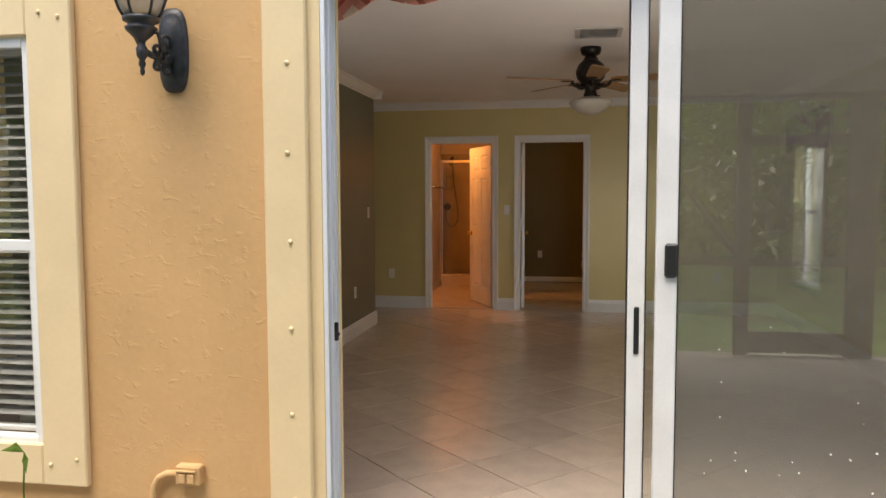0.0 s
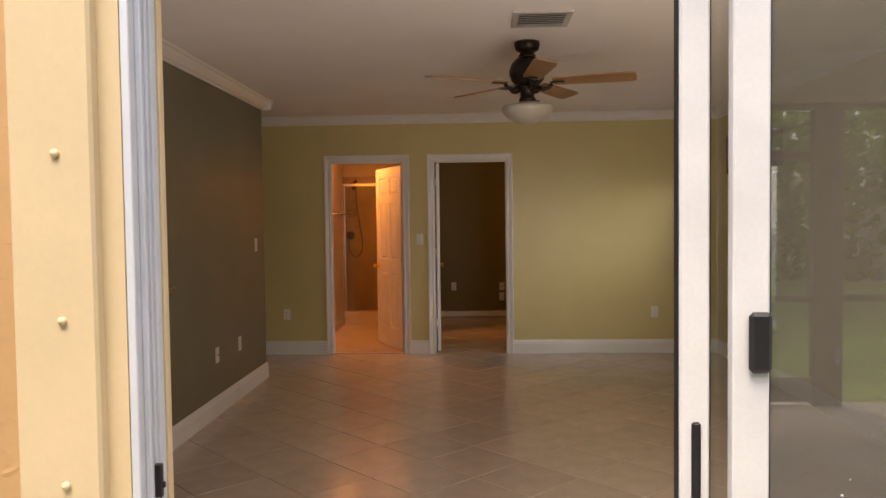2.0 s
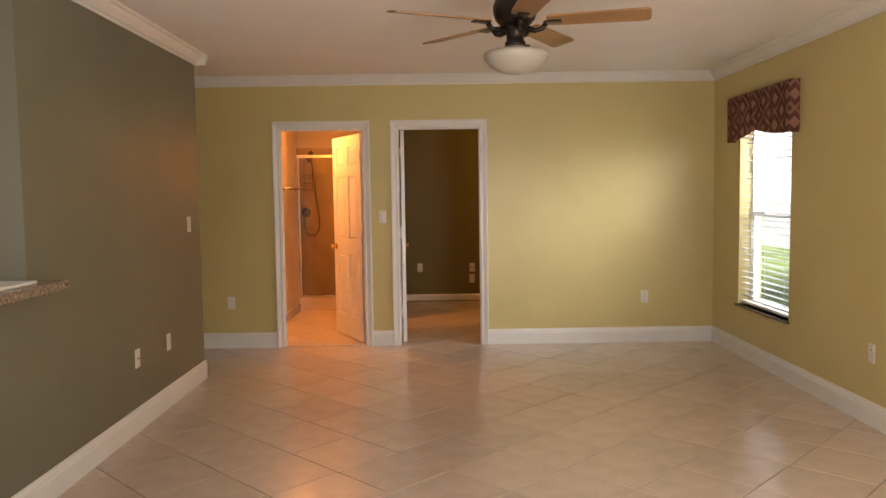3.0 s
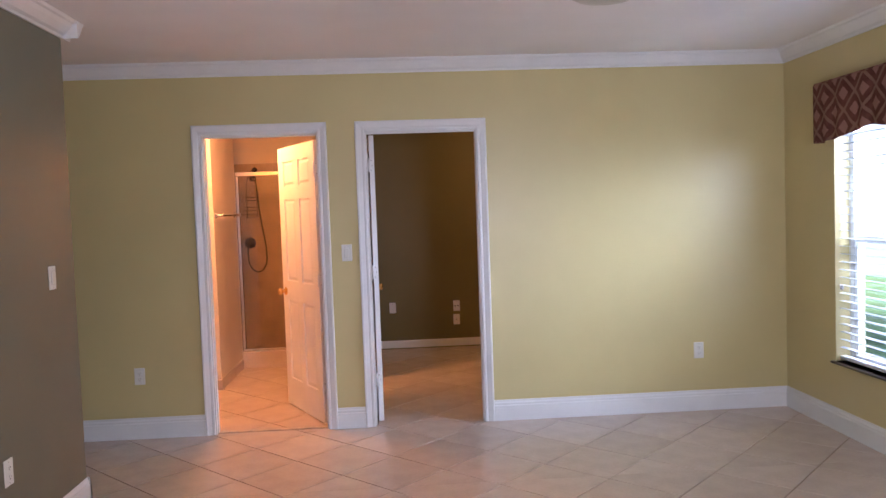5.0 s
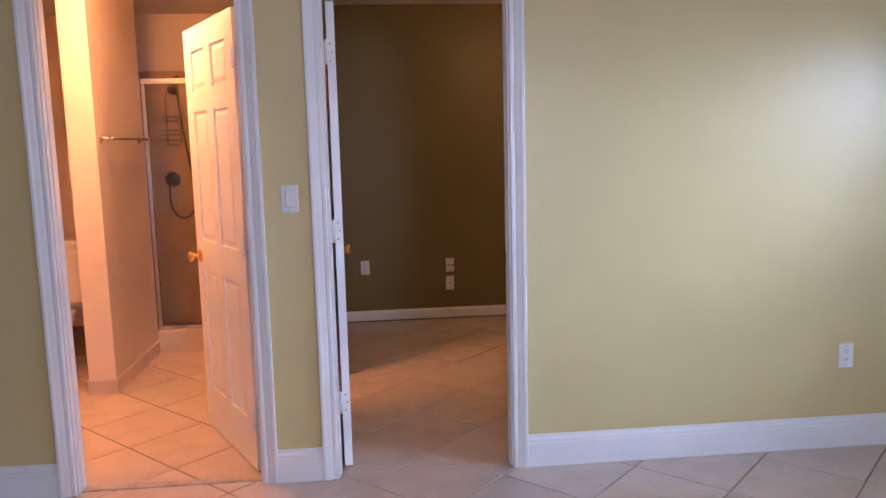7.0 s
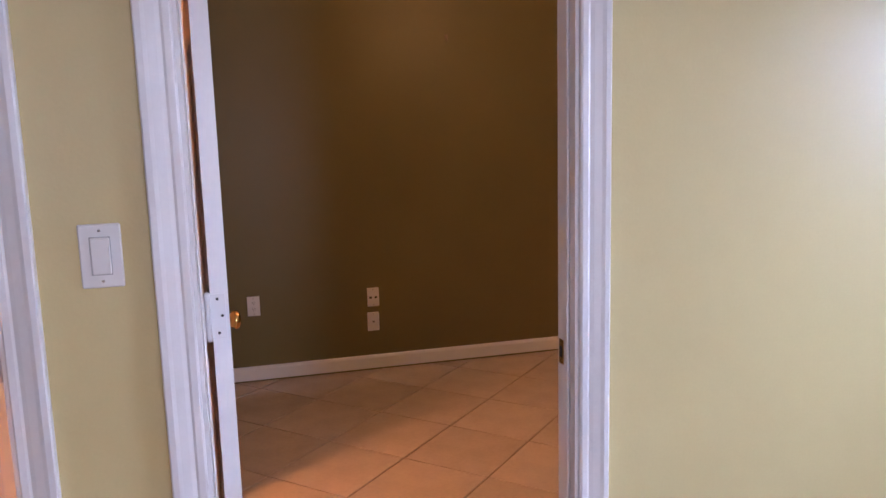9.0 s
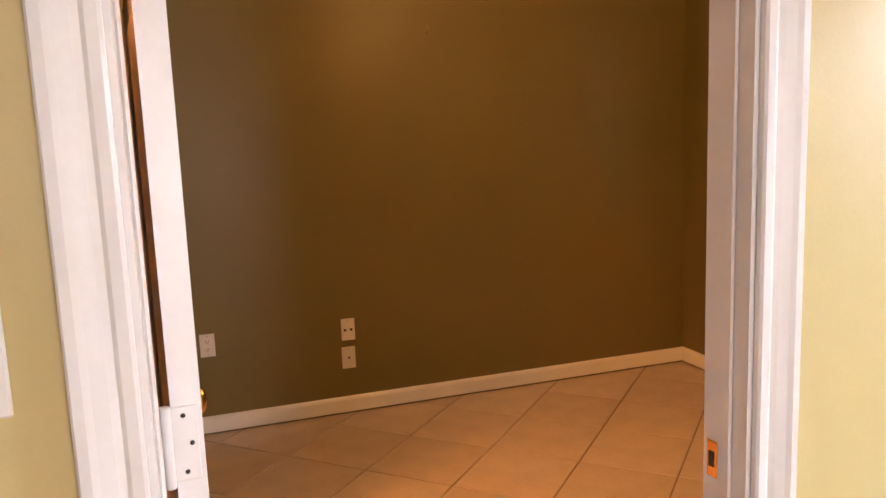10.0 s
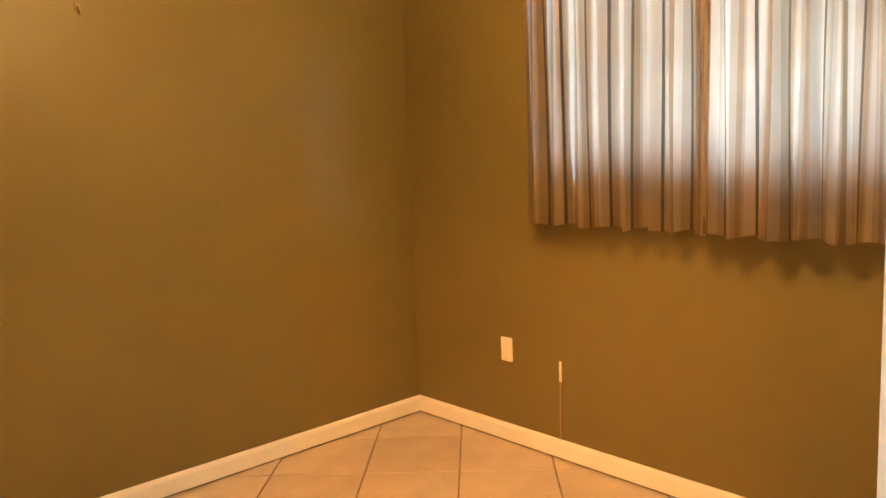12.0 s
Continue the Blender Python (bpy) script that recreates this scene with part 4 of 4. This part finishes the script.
# ---- outside things ----
def sconce(at):
    x, y, z = at
    root = thing("wall_lantern", at, "black cast-metal wall lantern with seeded glass", "wall lamp")
    bm = bmesh.new()
    outline = [(math.copysign(0.052 * abs(math.cos(a)) ** 0.6, math.cos(a)), math.copysign(0.138 * abs(math.sin(a)) ** 0.8, math.sin(a)) - 0.012) for a in [math.tau * k / 32 for k in range(32)]]
    layers = []
    for s, d in ((1.12, 0), (1.12, 0.012), (0.92, 0.020), (0.80, 0.020), (0.70, 0.030), (0.0, 0.034)):
        layers.append([bm.verts.new((x + u * max(s, 0.01), y - d, z + v * max(s, 0.01))) for u, v in outline])
    for a, b in zip(layers, layers[1:]):
        for i in range(32):
            bm.faces.new((a[i], a[(i + 1) % 32], b[(i + 1) % 32], b[i])).smooth = True
    part("backplate", bm, IRON, root)
    lx, ly = x - 0.012, y - 0.20
    part("arm", tube(bmesh.new(), [(x, y - 0.02, z - 0.04), (x, y - 0.07, z - 0.075), (x, y - 0.12, z - 0.06), (lx, ly, z - 0.045)], [0.016, 0.012, 0.011, 0.013], 10), IRON, root)
    for dy, dz, s, q in ((0.055, 0.005, 1, 0.036), (0.055, -0.085, -1, 0.034), (0.115, -0.035, 1, 0.028), (0.12, -0.085, -1, 0.022)):
        pts = [(x + 0.004 * math.sin(k), y - dy - q * math.cos(a) * (1 - k / 22), z + dz + s * q * math.sin(a) * (1 - k / 22)) for k, a in enumerate([radians(-90 + 27 * k) for k in range(18)])]
        part("scroll", tube(bmesh.new(), pts, [0.0085 - 0.0002 * k for k in range(18)], 6), IRON, root)
    for side in (-1, 1):
        part("leaf_brace", tube(bmesh.new(), [(x + side * 0.012, y - 0.10, z - 0.06), (x + side * 0.04, y - 0.15, z - 0.035), (x + side * 0.045, y - 0.19, z + 0.01), (x + side * 0.02 - 0.012, y - 0.20, z + 0.035)], [0.006, 0.008, 0.007, 0.005], 6), IRON, root)
    part("finial", lathe(bmesh.new(), [(0, -0.135), (0.006, -0.128), (0.009, -0.118), (0.006, -0.108), (0.013, -0.095), (0.009, -0.08), (0.018, -0.066), (0.02, -0.04), (0.012, -0.028), (0.014, -0.015), (0.03, 0.0),
         (0.052, 0.022), (0.055, 0.03), (0.045, 0.036), (0.045, 0.045), (0.06, 0.052), (0.062, 0.066), (0.0, 0.068)], (lx, ly, z), 20), IRON, root)
    part("glass", lathe(bmesh.new(), [(0.052, 0.068), (0.066, 0.09), (0.082, 0.14), (0.088, 0.19), (0.080, 0.24), (0.0, 0.242)], (lx, ly, z), 24), LANTERN, root, "seeded glass body")
    for k in range(6):
        a = math.tau * (k + 0.5) / 6
        part("rib", tube(bmesh.new(), [(lx + r * math.cos(a), ly + r * math.sin(a), z + h) for r, h in ((0.056, 0.066), (0.070, 0.09), (0.086, 0.14), (0.092, 0.19), (0.084, 0.24))], 0.005, 6), IRON, root)
    part("cap", lathe(bmesh.new(), [(0.094, 0.24), (0.096, 0.25), (0.07, 0.29), (0.03, 0.32), (0.012, 0.35), (0, 0.37)], (lx, ly, z), 24), IRON, root)
    return root


sconce((0.368, -6.70, 1.985))
outlet = thing("outdoor_socket", (0.395, -6.70, 0.37), "weatherproof outdoor socket box painted over in ochre", "socket")
part("box", boxes((0.345, 0.445, -6.745, -6.70, 0.328, 0.405), bevel=0.006), STUCCO, outlet)
for x in (0.375, 0.41):
    part("flap", boxes((x - 0.015, x + 0.015, -6.753, -6.745, 0.338, 0.376), bevel=0.004), STUCCO, outlet)
part("hinge_bar", tube(bmesh.new(), [(0.352, -6.750, 0.386), (0.432, -6.750, 0.386)], 0.005), STUCCO, outlet)
part("conduit", tube(bmesh.new(), [(0.345, -6.722, 0.366), (0.30, -6.722, 0.364), (0.265, -6.722, 0.345), (0.245, -6.722, 0.31), (0.238, -6.722, 0.26), (0.238, -6.722, -0.03)], 0.014, 10), STUCCO, outlet)

sprout = thing("seedling", (-0.06, -7.05, -0.03), "slender green seedling in front of the window", "plant")
part("stem", tube(bmesh.new(), [(-0.06, -7.05, -0.03), (-0.055, -7.05, 0.2), (-0.06, -7.05, 0.40), (-0.05, -7.05, 0.54)], 0.003, 6), LEAF, sprout)
for dx, dy, dz in ((0.02, -0.02, -0.07), (-0.07, 0.01, 0.01), (-0.05, -0.05, 0.02)):
    bm = bmesh.new()
    base, tip = Vector((-0.05, -7.05, 0.54)), Vector((-0.05 + dx, -7.05 + dy, 0.54 + dz))
    side = (tip - base).cross(Vector((0.2, 1, 0.1))).normalized() * 0.018
    mid = (base + tip) / 2 + Vector((0, 0, 0.012))
    v = [bm.verts.new(p) for p in (base, mid + side, tip, mid - side, mid + Vector((0, 0.006, -0.004)))]
    for a, b in ((0, 1), (1, 2), (2, 3), (3, 0)):
        bm.faces.new((v[a], v[b], v[4]))
    part("leaf", bm, LEAF, sprout)


def tree(at, height, spread, seed):
    rnd = random.Random(seed)
    root = thing("tree", at, "broad leafy green garden tree beyond the patio", "tree", "garden trees")
    x, y, z = at
    top = Vector((x + rnd.uniform(-0.4, 0.4), y, z + height * 0.55))
    bm = tube(bmesh.new(), [(x, y, z), (x + 0.05, y, z + height * 0.25), top], [0.20, 0.15, 0.09], 10)
    tips = []
    for k in range(9):
        a = k * 2.4
        tip = top + Vector((math.cos(a) * spread * rnd.uniform(0.3, 0.9), math.sin(a) * spread * rnd.uniform(0.3, 0.9), height * rnd.uniform(-0.12, 0.42)))
        start = Vector((x, y, z + height * rnd.uniform(0.3, 0.5)))
        tube(bm, [start, (start + tip) / 2 + Vector((0, 0, 0.2)), tip], [0.07, 0.045, 0.015], 6)
        tips.append(tip)
    part("trunk", bm, BARK, root)
    verts, faces = [], []
    for tip in tips:
        for _ in range(560):
            d = Vector((rnd.gauss(0, 1), rnd.gauss(0, 1), rnd.gauss(0, 0.8))) * spread * 0.24
            c = tip + d
            u = Vector((rnd.gauss(0, 1), rnd.gauss(0, 1), rnd.gauss(0, 1))).normalized()
            w = u.orthogonal().normalized()
            s = rnd.uniform(0.07, 0.15)
            i = len(verts)
            verts += [c - u * s, c + w * s * 0.45, c + u * s, c - w * s * 0.45]
            faces.append((i, i + 1, i + 2, i + 3))
    me = bpy.data.meshes.new("crown")
    me.from_pydata(verts, [], faces)
    me.materials.append(LEAF)
    crown = new("crown", me)
    crown.parent = root
    crown.matrix_parent_inverse = root.matrix_basis.inverted()
    return root


for i, (x, y, hgt, spr) in enumerate(((-9, -19, 6.5, 2.6), (-3.5, -21, 7.5, 3.0), (1.5, -18.5, 6.0, 2.6), (6.5, -20, 7.0, 3.0), (12, -18, 6.5, 2.8), (17, -21, 7.5, 3.2), (23, -17, 7, 3))):
    tree((x, y, -0.13), hgt, spr, 20 + i)
rnd = random.Random(5)
verts, faces = [], []
for _ in range(26000):
    c = Vector((rnd.uniform(-14, 30), -24 + rnd.gauss(0, 0.6), rnd.uniform(-0.1, 4.2 + 0.8 * math.sin(rnd.uniform(0, 9)))))
    u = Vector((rnd.gauss(0, 1), rnd.gauss(0, 1), rnd.gauss(0, 1))).normalized()
    w = u.orthogonal().normalized()
    s = rnd.uniform(0.12, 0.26)
    i = len(verts)
    verts += [c - u * s, c + w * s * 0.5, c + u * s, c - w * s * 0.5]
    faces.append((i, i + 1, i + 2, i + 3))
me = bpy.data.meshes.new("hedge")
me.from_pydata(verts, [], faces)
me.materials.append(LEAF)
tagged(new("hedge", me), "dense green hedge at the end of the lawn", "hedge", kind="stuff")
screen = thing("screen_enclosure", (2, -11.1, -0.03), "dark bronze frame of the patio screen enclosure", "screen frame")
for x in (-5.9, -3.8, -1.6, 0.6, 2.25, 5.0, 7.9):
    part("post", boxes((x - 0.03, x + 0.03, -11.13, -11.07, -0.03, 2.3)), SCREENBAR, screen)
for x, w in ((3.33, 0.06), (4.32, 0.11)):
    part("door_post", boxes((x - w, x + w, -11.14, -11.06, -0.03, 2.3)), SCREENBAR, screen)
for z in (0.78, 2.25):
    part("beam", boxes((-5.9, 7.9, -11.125, -11.075, z, z + 0.05)), SCREENBAR, screen)
part("door_head", boxes((3.39, 4.21, -11.13, -11.07, 1.86, 1.94)), SCREENBAR, screen)
part("kick_plate", boxes((3.39, 4.21, -11.12, -11.08, 0.0, 0.19)), SCREENBAR, screen)
part("brace", tube(bmesh.new(), [(2.25, -11.1, 2.25), (3.30, -11.1, 0.86)], 0.025, 6), SCREENBAR, screen)
# pale garden wall next door, beyond the living room window
structure("wall_garden", boxes((11.0, 11.2, -25, 25, -0.13, 1.55), (10.96, 11.24, -25, 25, 1.55, 1.62)), material("pale_garden_stucco", (0.74, 0.73, 0.74), 0.8, 0.06, 1.5, 60, 0.3), "pale stucco garden wall beyond the lawn", "wall")

# ---- floor tiles ----
PITCH = 0.2965
half, gap = PITCH, 0.0048
OX, OY = 1.6, -0.375


def clip(poly, axis, limit, keep_above):
    out = []
    for a, b in zip(poly, poly[1:] + poly[:1]):
        ia, ib = (a[axis] >= limit) == keep_above, (b[axis] >= limit) == keep_above
        if ia:
            out.append(a)
        if ia != ib:
            t = (limit - a[axis]) / (b[axis] - a[axis])
            out.append((a[0] + (b[0] - a[0]) * t, a[1] + (b[1] - a[1]) * t))
    return out


def tile_mesh(poly, cx, cy):
    bm = bmesh.new()
    e = 0.002
    def ring(shrink, z):
        r = []
        for x, y in poly:
            d = math.hypot(x - cx, y - cy) or 1
            r.append(bm.verts.new((x - cx - (x - cx) / d * shrink, y - cy - (y - cy) / d * shrink, z)))
        return r
    lo, mid, hi = ring(0, -0.008), ring(0, -0.0016), ring(e * 1.4, 0)
    for a, b in ((lo, mid), (mid, hi)):
        for i in range(len(poly)):
            j = (i + 1) % len(poly)
            bm.faces.new((a[i], a[j], b[j], b[i]))
    bm.faces.new(hi)
    me = bpy.data.meshes.new("tile")
    bm.to_mesh(me)
    bm.free()
    me.materials.append(TILE)
    return me


whole = None
# rooms as (x0, x1, y0, y1) stretches of the plan
ROOMS = [(XL + 0.002, XR, -6.555, -1.21), (-1.4, XR, -1.21, 0.05), (1.05, 4.078, 0.05, 3.02), (-1.0, 0.95, 0.055, 2.36)]
tiles = []
seen_cells = set()
for x0, x1, y0, y1 in ROOMS:
    for i in range(-14, 14):
        for j in range(-14, 24):
            if (i + j) % 2 == 0:
                continue
            cx, cy = OX + i * PITCH, OY - j * PITCH
            r = half - gap
            poly = [(cx + r, cy), (cx, cy + r), (cx - r, cy), (cx, cy - r)]
            for axis, lim, keep in ((0, x0, True), (0, x1, False), (1, y0, True), (1, y1, False)):
                if poly:
                    poly = clip(poly, axis, lim, keep)
            if len(poly) < 3:
                continue
            area = abs(sum(a[0] * b[1] - b[0] * a[1] for a, b in zip(poly, poly[1:] + poly[:1]))) / 2
            if area < 0.0008:
                continue
            tiles.append((cx, cy, poly, area > 2 * r * r * 0.999))
for cx, cy, poly, full in tiles:
    if full:
        if whole is None:
            whole = tile_mesh(poly, cx, cy)
        me = whole
    else:
        mx, my = sum(p[0] for p in poly) / len(poly), sum(p[1] for p in poly) / len(poly)
        me = tile_mesh(poly, mx, my)
        cx, cy = mx, my
    t = new("tile", me)
    t.parent = floor
    t.matrix_basis = pose(cx, cy, 0.0)
